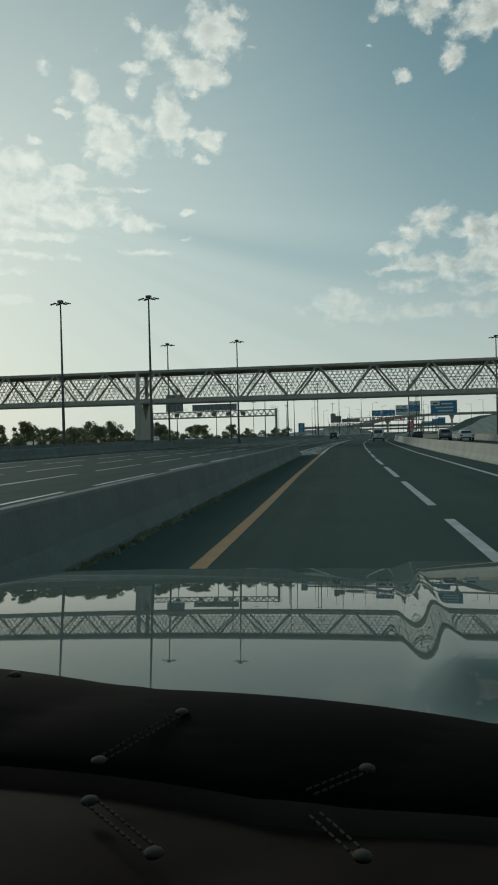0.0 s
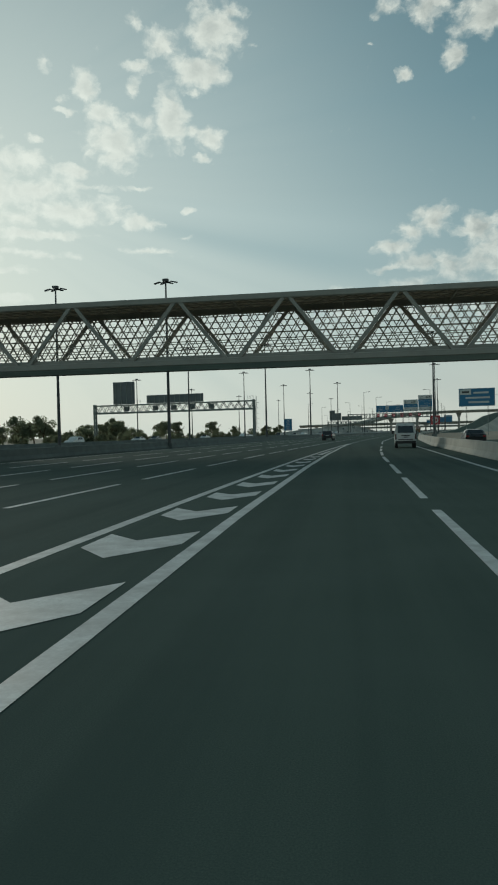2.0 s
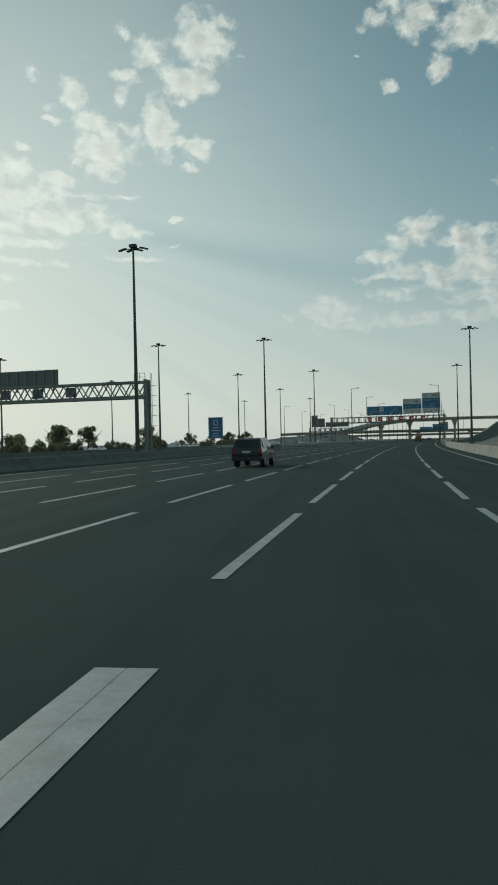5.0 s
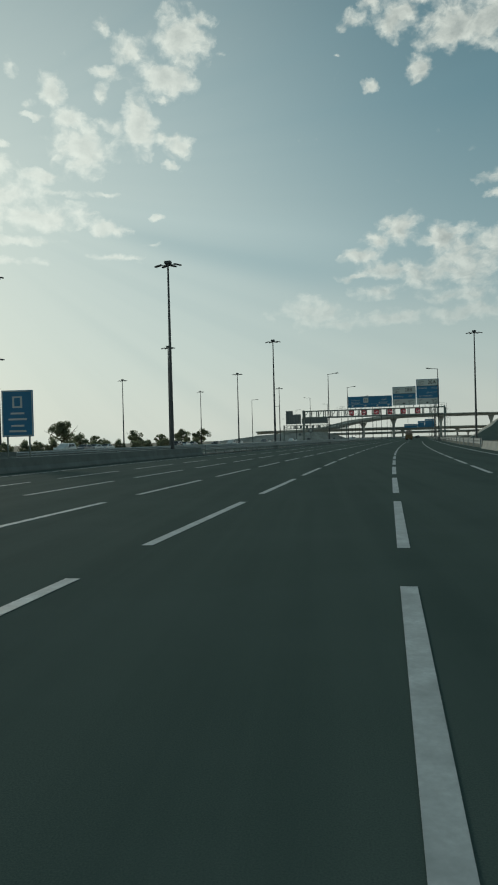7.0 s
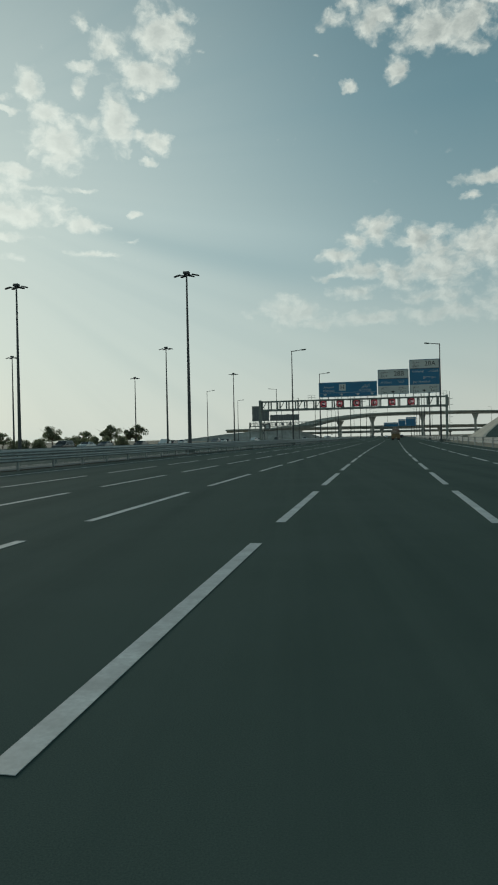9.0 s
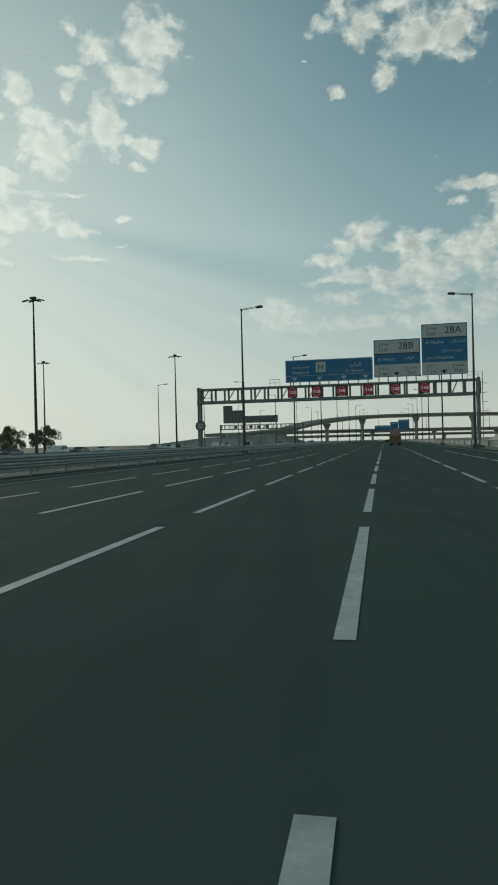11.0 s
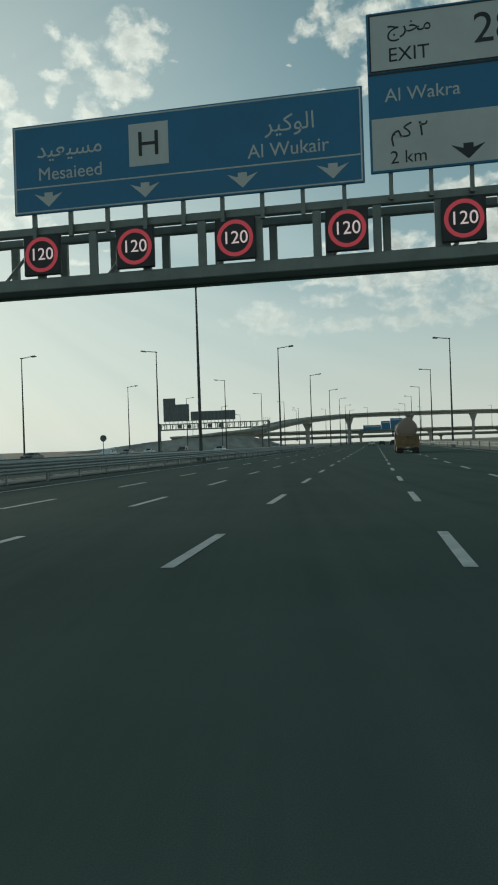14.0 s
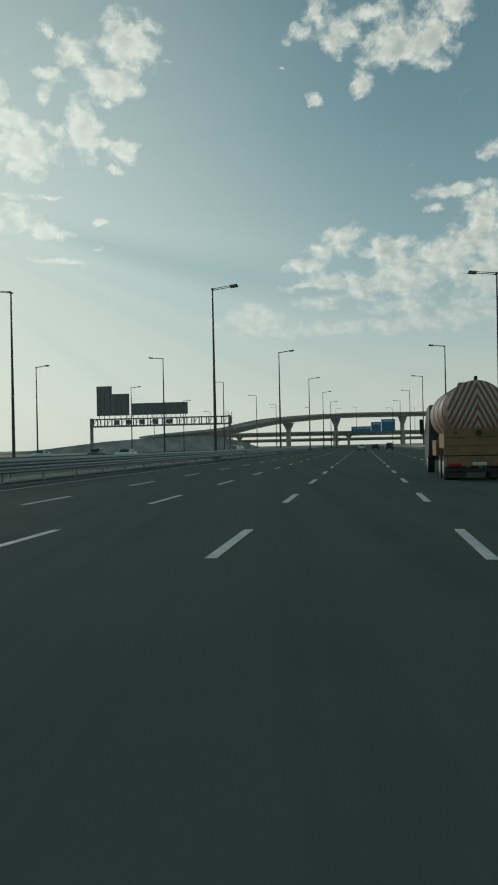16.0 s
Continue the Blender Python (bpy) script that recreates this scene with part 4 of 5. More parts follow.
# round signs
def round_sign(label, x, y, z, r, face, turn, ringed=False, square=False):
    ob = thing("round_sign", label, "road sign", pose(x, y, 0, 0, 0, turn))
    bm = bmesh.new()
    tube(bm, (0, 0.06, -0.06), (0, 0.06, z + r * 0.6), 0.055, None, 8)
    part("post", bm, STEEL_G, ob)
    bm = bmesh.new()
    if square:
        box(bm, (0, 0, z), (2.15 * r, 0.06, 2.15 * r), None, 0.02)
    else:
        tube(bm, (0, -0.025, z), (0, 0.025, z), r, None, 28)
    part("disc", bm, face, ob)
    if ringed:
        flat("field", ring(0, z, r * 0.95), SIGN_WHITE, ob, -0.034)
        flat("ring", ring(0, z, r * 0.93), RED, ob, -0.041)
        flat("field", ring(0, z, r * 0.68), SIGN_WHITE, ob, -0.048)
        flat("number_bar", rect(-0.38 * r, -0.08 * r, z - 0.3 * r, z + 0.3 * r), RED, ob, -0.055)
        flat("number_bar", rect(0.05 * r, 0.38 * r, z - 0.3 * r, z + 0.3 * r), RED, ob, -0.055)
    return ob


round_sign("red and white round speed sign on a square backing", 17.1, 192.6, 3.35, 0.82, RED, -6, True, True)
s = round_sign("round grey information sign with a dark rim on a post", 2.8, 383.5, 3.8, 0.68, SIGN_BLACK, -8)
flat("field", ring(0, 3.8, 0.60), SIGN_GREY, s, -0.034)
for x, z, w in ((-0.17, 3.98, 0.10), (0.12, 3.98, 0.12), (-0.20, 3.62, 0.09), (0.0, 3.62, 0.09), (0.20, 3.62, 0.09)):
    flat("text_bar", rect(x - w, x + w, z - 0.11, z + 0.11), SIGN_WHITE, s, -0.041)
round_sign("grey back of a round sign on a post", -2.5, 480.0, 3.3, 0.52, SIGN_BACK, 180 - 8)


# ---------------------------------------------------------------- the interchange ahead
def deck(name, label, pts, width, depth, mat=CONCRETE_L, rail=1.0):
    """A bridge deck with parapets along a smooth line of points."""
    ob = thing(name, label, "flyover", group="decks of the interchange")
    P = [Vector(p) for p in pts]
    line = []
    for i in range(len(P) - 1):
        a, b, c, d = P[max(i - 1, 0)], P[i], P[i + 1], P[min(i + 2, len(P) - 1)]
        for j in range(8):
            t = j / 8
            line.append(0.5 * ((2 * b) + (c - a) * t + (2 * a - 5 * b + 4 * c - d) * t * t + (3 * b - a - 3 * c + d) * t ** 3))
    line.append(P[-1])

    def strip(profile):
        bm = bmesh.new()
        rings = []
        for i, p in enumerate(line):
            d = line[min(i + 1, len(line) - 1)] - line[max(i - 1, 0)]
            n = Vector((d.y, -d.x, 0)).normalized()
            rings.append([bm.verts.new(p + n * u + Vector((0, 0, w))) for u, w in profile])
        m = len(profile)
        for a, b in zip(rings, rings[1:]):
            for i in range(m):
                bm.faces.new((a[i], a[(i + 1) % m], b[(i + 1) % m], b[i]))
        bm.faces.new(rings[0])
        bm.faces.new(rings[-1][::-1])
        return bm

    h = width / 2
    part("girder", strip([(-h * 0.5, -depth), (h * 0.5, -depth), (h * 0.62, -0.45), (h, -0.25), (h, 0), (-h, 0), (-h, -0.25), (-h * 0.62, -0.45)]), mat, ob)
    for s_ in (-1, 1):
        part("parapet", strip([(s_ * h, -0.3), (s_ * h, rail), (s_ * (h - 0.25), rail), (s_ * (h - 0.25), -0.3)]), mat, ob)
    return ob, line


def pier(x, y, top, turn=0.0, w=2.2):
    ob = thing("bridge_pier", "flared concrete bridge pier", "bridge pier", pose(x, y, 0, 0, 0, turn), group="piers of the interchange")
    bm = bmesh.new()
    prism(bm, [(-w / 2, -0.06), (w / 2, -0.06), (w / 2, top * 0.72), (w * 1.5, top), (-w * 1.5, top), (-w / 2, top * 0.72)], -0.9, 0.9)
    part("shaft", bm, CONCRETE_L, ob)


U = [(-24, 749, 6.3), (-4.8, 754.5, 8.2), (14, 766, 9.9), (27.5, 786, 13.2), (43, 816, 16.4), (82, 896, 21.6), (138, 950, 24.0), (210, 975, 24.5), (330, 980, 22.0), (520, 960, 18.0)]
deck("flyover", "high curved concrete flyover on flared piers", U, 11, 2.4)
M = [(-60, 965, 9.6), (-40, 960, 10.2), (60, 950, 10.6), (160, 975, 10.6), (300, 1010, 10.0), (520, 1040, 8.0)]
deck("flyover", "middle concrete flyover crossing the motorway", M, 14, 2.2)
L_ = [(-70, 1068, 5.9), (0, 1060, 6.4), (120, 1055, 6.6), (260, 1070, 6.4), (520, 1100, 5.0)]
deck("flyover", "low concrete overbridge crossing the motorway", L_, 16, 1.7)
for x, y, t in ((47, 824, 14.2), (82, 896, 19.0), (138, 950, 21.4), (196, 972, 22.0), (262, 979, 21.0)):
    pier(x, y, t + 0.15, -25)
for x, y in ((-40, 960), (15, 954.6), (98, 955), (160, 975), (225, 994), (300, 1010)):
    pier(x, y, 8.4, 0, 1.8)
for x, y in ((-40, 1063), (20, 1059), (100, 1056), (190, 1062), (280, 1072)):
    pier(x, y, 4.9, 0, 1.6)

# earth ramp that carries the high flyover up from the ground
bm = bmesh.new()
rows_ = [(-86, 740, 0.05, 6), (-62, 742, 2.4, 6), (-40, 745, 4.9, 6), (-22, 749.5, 6.1, 6), (2, 757.5, 7.0, 6), (12, 765, 6.4, 6), (22, 777, 3.8, 6), (33, 794, 0.0, 6)]
rings = []
for x, y, z, w in rows_:
    rings.append([bm.verts.new(p) for p in ((x, y - w - 1.3 * z, -0.06), (x, y - w, z), (x, y + w, z), (x, y + w + 1.3 * z, -0.06))])
for a, b in zip(rings, rings[1:]):
    for i in range(3):
        bm.faces.new((a[i], b[i], b[i + 1], a[i + 1]))
bm.faces.new(rings[-1])
structure("embankment", bm, SLOPE, "sloping grey embankment under the flyover ramp", "embankment")

# loop ramp on an earth bank by the exit
R_ = [(42, 352, 0.0, 4), (57, 402, 1.4, 4.5), (71, 440, 4.6, 4.5), (82, 470, 8.4, 4.5), (97, 505, 11.4, 4.5), (118, 540, 13.0, 4.5), (154, 575, 13.6, 4.5), (204, 600, 13.6, 4.5)]
bm, bm2 = bmesh.new(), bmesh.new()
ra, rb = [], []
for i, (x, y, z, w) in enumerate(R_):
    p, q = R_[max(i - 1, 0)], R_[min(i + 1, len(R_) - 1)]
    n = Vector((q[1] - p[1], -(q[0] - p[0]), 0)).normalized()
    c = Vector((x, y, z))
    foot = lambda s_: c + n * s_ * (w + 0.6 + 1.5 * z) - Vector((0, 0, z + 0.06))
    ra.append([bm.verts.new(v_) for v_ in (foot(-1), c - n * (w + 0.6), c + n * (w + 0.6), foot(1))])
    up = Vector((0, 0, 0.06))
    rb.append([bm2.verts.new(v_) for v_ in (c - n * w + up, c + n * w + up)])
for a, b in zip(ra, ra[1:]):
    for i in range(3):
        bm.faces.new((a[i], b[i], b[i + 1], a[i + 1]))
for a, b in zip(rb, rb[1:]):
    bm2.faces.new((a[0], b[0], b[1], a[1]))
structure("embankment_exit", bm, PALE_SAND, "sandy earth bank carrying the exit ramp", "embankment")
structure("road_exit", bm2, ASPHALT, "asphalt exit ramp climbing the earth bank", "road")
_, _ = deck("parapet_wall", "pale concrete parapet wall beside the exit ramp", [(44, 392, 0.5), (52, 426, 0.6), (61, 462, 0.7), (73, 505, 0.7)], 0.6, 0.6, CONCRETE_L, 0.35)
for x, y, z, tn in ((77, 449, 6.2, 150), (90, 480, 9.8, 150), (107, 514, 12.4, 150), (134, 549, 13.4, 140)):
    copy_thing(arm, Matrix.Translation((x, y, z - 8.5)) @ pose(0, 0, 0, 0, 0, tn))
for x, y, z in ((-20, 758, -2), (6, 770, -1), (100, 925, 8), (150, 962, 9), (215, 982, 9), (62, 862, 5), (40, 822, 3)):
    copy_thing(arm, Matrix.Translation((x, y, z)) @ pose(0, 0, 0, 0, 0, 200))


# ---------------------------------------------------------------- trees
def tree_crown(seed, r, n):
    rnd = random.Random(seed)
    bm = bmesh.new()
    blobs = []
    for k in range(24):
        a, u, h = rnd.uniform(0, 6.28), rnd.random() ** 0.6, rnd.uniform(-0.42, 0.72)
        q = r * 0.78 * u * math.sqrt(max(0.05, 1 - (h / 0.85) ** 2))
        blobs.append((math.cos(a) * q, math.sin(a) * q, h * r, rnd.uniform(0.16, 0.34) * r))
    for _ in range(n):
        bx, by, bz, br = rnd.choice(blobs)
        while True:
            u = Vector((rnd.uniform(-1, 1), rnd.uniform(-1, 1), rnd.uniform(-0.7, 1)))
            if 0.2 < u.length < 1:
                break
        c = Vector((bx, by, bz)) + u * br
        s_ = rnd.uniform(0.08, 0.19)
        e = Euler((rnd.uniform(0, 3), rnd.uniform(0, 3), rnd.uniform(0, 6))).to_matrix()
        vs = [bm.verts.new(c + e @ Vector(p) * s_) for p in ((-1, 0, 0), (0, -0.5, 0.12), (1, 0, 0), (0, 0.5, 0.12))]
        bm.faces.new(vs)
    me = bpy.data.meshes.new("crown")
    bm.to_mesh(me)
    bm.free()
    me.materials.append(LEAF)
    return me


def tree_trunk(seed, h, r):
    rnd = random.Random(seed)
    bm = bmesh.new()
    top = Vector((rnd.uniform(-0.2, 0.2), rnd.uniform(-0.2, 0.2), h * 0.55))
    tube(bm, (0, 0, -0.1), top, 0.17, 0.11, 8)
    for i in range(5):
        a = i * 1.26 + rnd.uniform(-0.3, 0.3)
        q = Vector((math.cos(a) * r * 0.6, math.sin(a) * r * 0.6, h * rnd.uniform(0.75, 1.0)))
        tube(bm, top - Vector((0, 0, 0.15)), q, 0.08, 0.03, 6)
        for b_ in range(3):
            f_ = q + Vector((rnd.uniform(-0.5, 0.5), rnd.uniform(-0.5, 0.5), rnd.uniform(0.1, 0.5))) * r
            tube(bm, q - Vector((0, 0, 0.05)), f_, 0.035, 0.012, 5)
    me = bpy.data.meshes.new("trunk")
    bm.to_mesh(me)
    bm.free()
    me.materials.append(BARK)
    return me


KINDS = [(tree_trunk(i, h, r), tree_crown(10 + i, r, n), h) for i, (h, r, n) in enumerate(((2.9, 2.5, 3600), (2.4, 2.1, 2800), (3.2, 2.8, 4400), (1.2, 2.0, 2600)))]
rnd = random.Random(7)


def plant(k, x, y, s_):
    tr, cr, h = KINDS[k]
    ob = thing("tree", "dusty green roadside tree with a spreading crown", "tree", pose(x, y, -0.05, 0, 0, rnd.uniform(0, 360)) @ Matrix.Diagonal((s_, s_, s_, 1)), group="roadside trees")
    again("trunk", tr, ob, Matrix())
    again("crown", cr, ob, Matrix.Translation((0, 0, h * 0.82)))


y = 112.0
while y < 385:
    d = rnd.uniform(-88, -70) - (8 if y < 260 else 0)
    if not (330 < y < 345 or 402 < y < 416):
        plant(rnd.choice((0, 0, 1, 2, 3)), line1(y) + d, y, rnd.uniform(1.1, 1.65))
    y += rnd.uniform(3.5, 8) if y < 290 else rnd.uniform(10, 22)
y = 120.0
while y < 330:
    plant(rnd.choice((1, 3, 3)), line1(y) + rnd.uniform(-112, -98), y, rnd.uniform(1.2, 1.8))
    y += rnd.uniform(6, 12)


y = 108.0
while y < 420:
    plant(3, line1(y) + rnd.uniform(-69, -65), y, rnd.uniform(0.7, 1.0))
    y += rnd.uniform(3.5, 7.5)
for x, y, k in ((-78.0, 441, 1), (-62.5, 440, 0), (-54.0, 443, 1), (-44.8, 440, 2), (-38.2, 442, 0)):
    plant(2 - k % 2, x, y, 1.35 if k != 1 else 1.2)


# ---------------------------------------------------------------- vehicles
def body_shell(bm, outline, half, tuck=0.12, belt=0.95):
    """A side outline (y, z) drawn across the width, narrower towards the roof."""
    zmax = max(z for _, z in outline)
    sides = []
    for s_ in (-1, 1):
        sides.append([bm.verts.new((s_ * (half - (tuck * max(0.0, z - belt) / max(0.01, zmax - belt))), y_, z)) for y_, z in outline])
    n = len(outline)
    for i in range(n):
        bm.faces.new((sides[0][i], sides[0][(i + 1) % n], sides[1][(i + 1) % n], sides[1][i]))
    bm.faces.new(sides[0])
    bm.faces.new(sides[1][::-1])
    bmesh.ops.bevel(bm, geom=[e for e in bm.edges if e.calc_length() > 0.25], offset=0.05, segments=2, affect="EDGES")


def wheel(parent, x, y, r=0.34, w=0.22):
    bm = bmesh.new()
    tube(bm, (x - w / 2, y, r), (x + w / 2, y, r), r, None, 24)
    bmesh.ops.bevel(bm, geom=[e for e in bm.edges], offset=0.02, segments=1, affect="EDGES")
    ob = part("wheel", bm, RUBBER, parent)
    s_ = 1 if x > 0 else -1
    bm = bmesh.new()
    tube(bm, (x + s_ * (w / 2 - 0.01), y, r), (x + s_ * (w / 2 + 0.015), y, r), r * 0.6, r * 0.5, 16)
    part("rim", bm, GALV, ob)


def slab(name, parent, mat, c, size, bevel=0.015, label="", rot=None):
    bm = bmesh.new()
    box(bm, c, size, rot, bevel)
    return part(name, bm, mat, parent, label)


def sheet(name, parent, mat, pts, thick=0.012):
    """A flat pane through points in space, given a little thickness."""
    bm = bmesh.new()
    v_ = [bm.verts.new(p) for p in pts]
    f_ = bm.faces.new(v_)
    bm.normal_update()
    n = f_.normal.copy()
    w_ = [bm.verts.new(Vector(p) + n * thick) for p in pts]
    bm.faces.new(w_[::-1])
    for i in range(len(v_)):
        bm.faces.new((v_[i], v_[(i + 1) % len(v_)], w_[(i + 1) % len(v_)], w_[i]))
    return part(name, bm, mat, parent)


def van(m):
    ob = thing("van", "white high-roof panel van seen from the rear", "van", m)
    out = [(0.0, 0.42), (-0.03, 0.75), (0.02, 1.25), (0.16, 1.95), (0.35, 2.10), (3.3, 2.10), (3.7, 1.95), (4.35, 1.15), (4.72, 0.95), (4.75, 0.42)]
    bm = bmesh.new()
    body_shell(bm, out, 0.88, 0.14, 1.0)
    part("body", bm, WHITE_P, ob)
    sheet("rear_window", ob, GLASS_D, [(-0.66, -0.005, 1.28), (0.66, -0.005, 1.28), (0.60, 0.125, 1.86), (-0.60, 0.125, 1.86)])
    for s_ in (-1, 1):
        for y0, y1 in ((0.55, 1.45), (1.6, 2.6), (2.75, 3.55)):
            slab("side_window", ob, GLASS_D, (s_ * 0.802, (y0 + y1) / 2, 1.58), (0.035, y1 - y0, 0.48), 0.01, "", Euler((0, s_ * radians(-7.2), 0)).to_matrix())
        slab("tail_lamp", ob, TAIL_D, (s_ * 0.81, 0.0, 0.96), (0.11, 0.09, 0.46))
        slab("mirror", ob, BLACK_P, (s_ * 1.0, 3.75, 1.32), (0.2, 0.1, 0.3), 0.03)
        slab("door_rail", ob, BLACK_P, (s_ * 0.878, 1.6, 1.12), (0.03, 2.2, 0.05))
        for y_ in (0.95, 3.85):
            wheel(ob, s_ * 0.76, y_, 0.33)
    slab("bumper", ob, BLACK_P, (0, -0.06, 0.50), (1.7, 0.16, 0.22), 0.03)
    slab("garnish", ob, BLACK_P, (0, -0.04, 1.06), (0.72, 0.05, 0.08))
    slab("number_plate", ob, SIGN_WHITE, (0, -0.045, 0.92), (0.50, 0.02, 0.12))
    slab("plate_bar", ob, SIGN_BLACK, (0, -0.058, 0.92), (0.34, 0.01, 0.06), 0.0)
    slab("step_strip", ob, BLACK_P, (0, -0.05, 0.72), (1.2, 0.05, 0.07))
    return ob


def suv(m, paint, label):
    ob = thing("car", label, "car", m)
    out = [(0.0, 0.45), (-0.05, 0.85), (0.05, 1.10), (0.38, 1.66), (0.6, 1.74), (2.4, 1.76), (2.75, 1.68), (3.25, 1.12), (4.3, 1.02), (4.6, 0.85), (4.65, 0.42)]
    bm = bmesh.new()
    body_shell(bm, out, 0.93, 0.2, 1.05)
    part("body", bm, paint, ob)
    sheet("rear_window", ob, GLASS_D, [(-0.68, 0.09, 1.18), (0.68, 0.09, 1.18), (0.58, 0.345, 1.60), (-0.58, 0.345, 1.60)])
    for s_ in (-1, 1):
        for y0, y1 in ((0.65, 1.5), (1.6, 2.5)):
            slab("side_window", ob, GLASS_D, (s_ * 0.83, (y0 + y1) / 2, 1.38), (0.035, y1 - y0, 0.42), 0.01, "", Euler((0, s_ * radians(-15), 0)).to_matrix())
        slab("tail_lamp", ob, TAIL_R, (s_ * 0.82, -0.02, 0.98), (0.16, 0.09, 0.34))
        slab("mirror", ob, BLACK_P, (s_ * 1.02, 2.75, 1.15), (0.2, 0.1, 0.18), 0.03)
        for y_ in (0.9, 3.75):
            wheel(ob, s_ * 0.8, y_, 0.38, 0.25)
    slab("bumper", ob, BLACK_P, (0, -0.07, 0.52), (1.8, 0.18, 0.25), 0.04)
    slab("number_plate", ob, SIGN_WHITE, (0, -0.06, 0.92), (0.5, 0.02, 0.12))
    slab("spare_wheel_cover", ob, BLACK_P, (0.1, -0.12, 0.95), (0.6, 0.14, 0.6), 0.05) if paint is BLACK_P else None
    return ob


def saloon(m, paint, label):
    ob = thing("car", label, "car", m)
    out = [(0.0, 0.40), (-0.04, 0.80), (0.1, 1.02), (0.75, 1.06), (1.35, 1.42), (2.6, 1.45), (3.3, 1.04), (4.35, 0.92), (4.55, 0.7), (4.55, 0.38)]
    bm = bmesh.new()
    body_shell(bm, out, 0.89, 0.24, 0.98)
    part("body", bm, paint, ob)
    sheet("rear_window", ob, GLASS_D, [(-0.66, 0.79, 1.10), (0.66, 0.79, 1.10), (0.56, 1.29, 1.41), (-0.56, 1.29, 1.41)])
    sheet("windscreen", ob, GLASS_D, [(0.70, 3.27, 1.08), (-0.70, 3.27, 1.08), (-0.56, 2.66, 1.43), (0.56, 2.66, 1.43)])
    for s_ in (-1, 1):
        slab("side_window", ob, GLASS_D, (s_ * 0.80, 2.0, 1.22), (0.035, 1.3, 0.28), 0.01, "", Euler((0, s_ * radians(-24), 0)).to_matrix())
        slab("tail_lamp", ob, TAIL_R, (s_ * 0.72, -0.01, 0.82), (0.26, 0.09, 0.16))
        for y_ in (0.85, 3.65):
            wheel(ob, s_ * 0.78, y_, 0.33)
    slab("bumper", ob, BLACK_P, (0, -0.04, 0.48), (1.7, 0.12, 0.16), 0.03)
    return ob


GREY_P = material("grey_car_paint", (0.16, 0.165, 0.17), 0.3, vary=0.05, coat=0.6)
DARK_P = material("black_car_paint", (0.02, 0.021, 0.022), 0.3, vary=0.05, coat=0.6)
along = lambda x, y: pose(x, y, 0, 0, 0, turn_of(y))
back = lambda x, y: pose(x, y, 0, 0, 0, 180 + turn_of(y))
van(pose(4.95, 113.0, 0, 0, 0, -3))
suv(along(-3.4, 174.0), DARK_P, "black four-wheel-drive car driving away on the motorway")
saloon(along(lane(575, -0.5), 575), WHITE_P, "white saloon car far ahead on the motorway")
saloon(along(lane(600, 0.4), 600), DARK_P, "dark saloon car far ahead on the motorway")
suv(along(lane(612, 1.5), 612), GREY_P, "grey four-wheel-drive car far ahead")
saloon(along(lane(585, 1.45), 590), DARK_P, "dark saloon car far ahead on the motorway")
for y_, d_, p_, n_ in ((214, -52, WHITE_P, "white"), (232, -55, GREY_P, "grey"), (262, -51.5, WHITE_P, "white"), (318, -54, WHITE_P, "white"), (392, -52, DARK_P, "dark"), (520, -33, WHITE_P, "white")):
    saloon(back(line1(y_) + d_, y_), p_, n_ + " saloon car on the far side roads")
for y_, d_, p_, n_ in ((575, -29, GREY_P, "grey"), (610, -34, WHITE_P, "white"), (180, -50.5, WHITE_P, "white")):
    suv(back(line1(y_) + d_, y_), p_, n_ + " four-wheel-drive car on the far side roads")

for i in range(16):
    y_ = 296 + 17.5 * i + rnd.uniform(-5, 5)
    p_, n_ = ((WHITE_P, "white"), (GREY_P, "grey"), (WHITE_P, "white"), (DARK_P, "dark"))[i % 4]
    (saloon if i % 3 else suv)(back(line1(y_) - 50.5 - 2.8 * (i % 3), y_), p_, n_ + " car on the service road beyond the motorway")


for y_, d_, p_, n_ in ((118, 5.2, DARK_P, "dark"), (92, 9.6, WHITE_P, "white")):
    saloon(along(ramp_right(y_) + d_, y_), p_, n_ + " saloon car on the frontage road")
suv(along(ramp_right(104) + 8.2, 104), GREY_P, "grey four-wheel-drive car on the frontage road")


# the tank lorry
def stripes(name, mode):
    m = bpy.data.materials.new(name)
    m.use_nodes = True
    N = Nodes(m.node_tree)
    b = m.node_tree.nodes["Principled BSDF"]
    sep = N.add("ShaderNodeSeparateXYZ")
    N.put(sep.inputs[0], N.add("ShaderNodeTexCoord").outputs["Object"])
    x, y, z = sep.outputs
    if mode == "chevron":
        u = N.math("ADD", z, N.math("MULTIPLY", N.math("ABSOLUTE", x), 2.0))
        u = N.math("MULTIPLY", u, 2.35)
    else:
        u = N.math("MULTIPLY", N.math("ADD", y, N.math("MULTIPLY", z, 0.12)), 2.9)
    f = N.math("GREATER_THAN", N.math("FRACT", u), 0.5)
    dirt = N.noise(N.add("ShaderNodeNewGeometry").outputs["Position"], 2.5, 5, 0.6).outputs[0]
    c = N.mix(f, (0.20, 0.065, 0.05), (0.42, 0.38, 0.32))
    c = N.mix(N.span(dirt, 0.42, 0.75, 0.0, 0.55), c, (0.20, 0.13, 0.08))
    N.put(b.inputs["Base Color"], c)
    b.inputs["Roughness"].default_value = 0.5
    return m


TANK_END, TANK_SIDE = stripes("chevron_stripes", "chevron"), stripes("ring_stripes", "ring")
AMBER = material("amber_lorry_paint", (0.25, 0.155, 0.065), 0.55, vary=0.18, scale=1.3, fine=12)
GREEN_D = material("dark_green_cab_paint", (0.035, 0.055, 0.05), 0.45, vary=0.1)


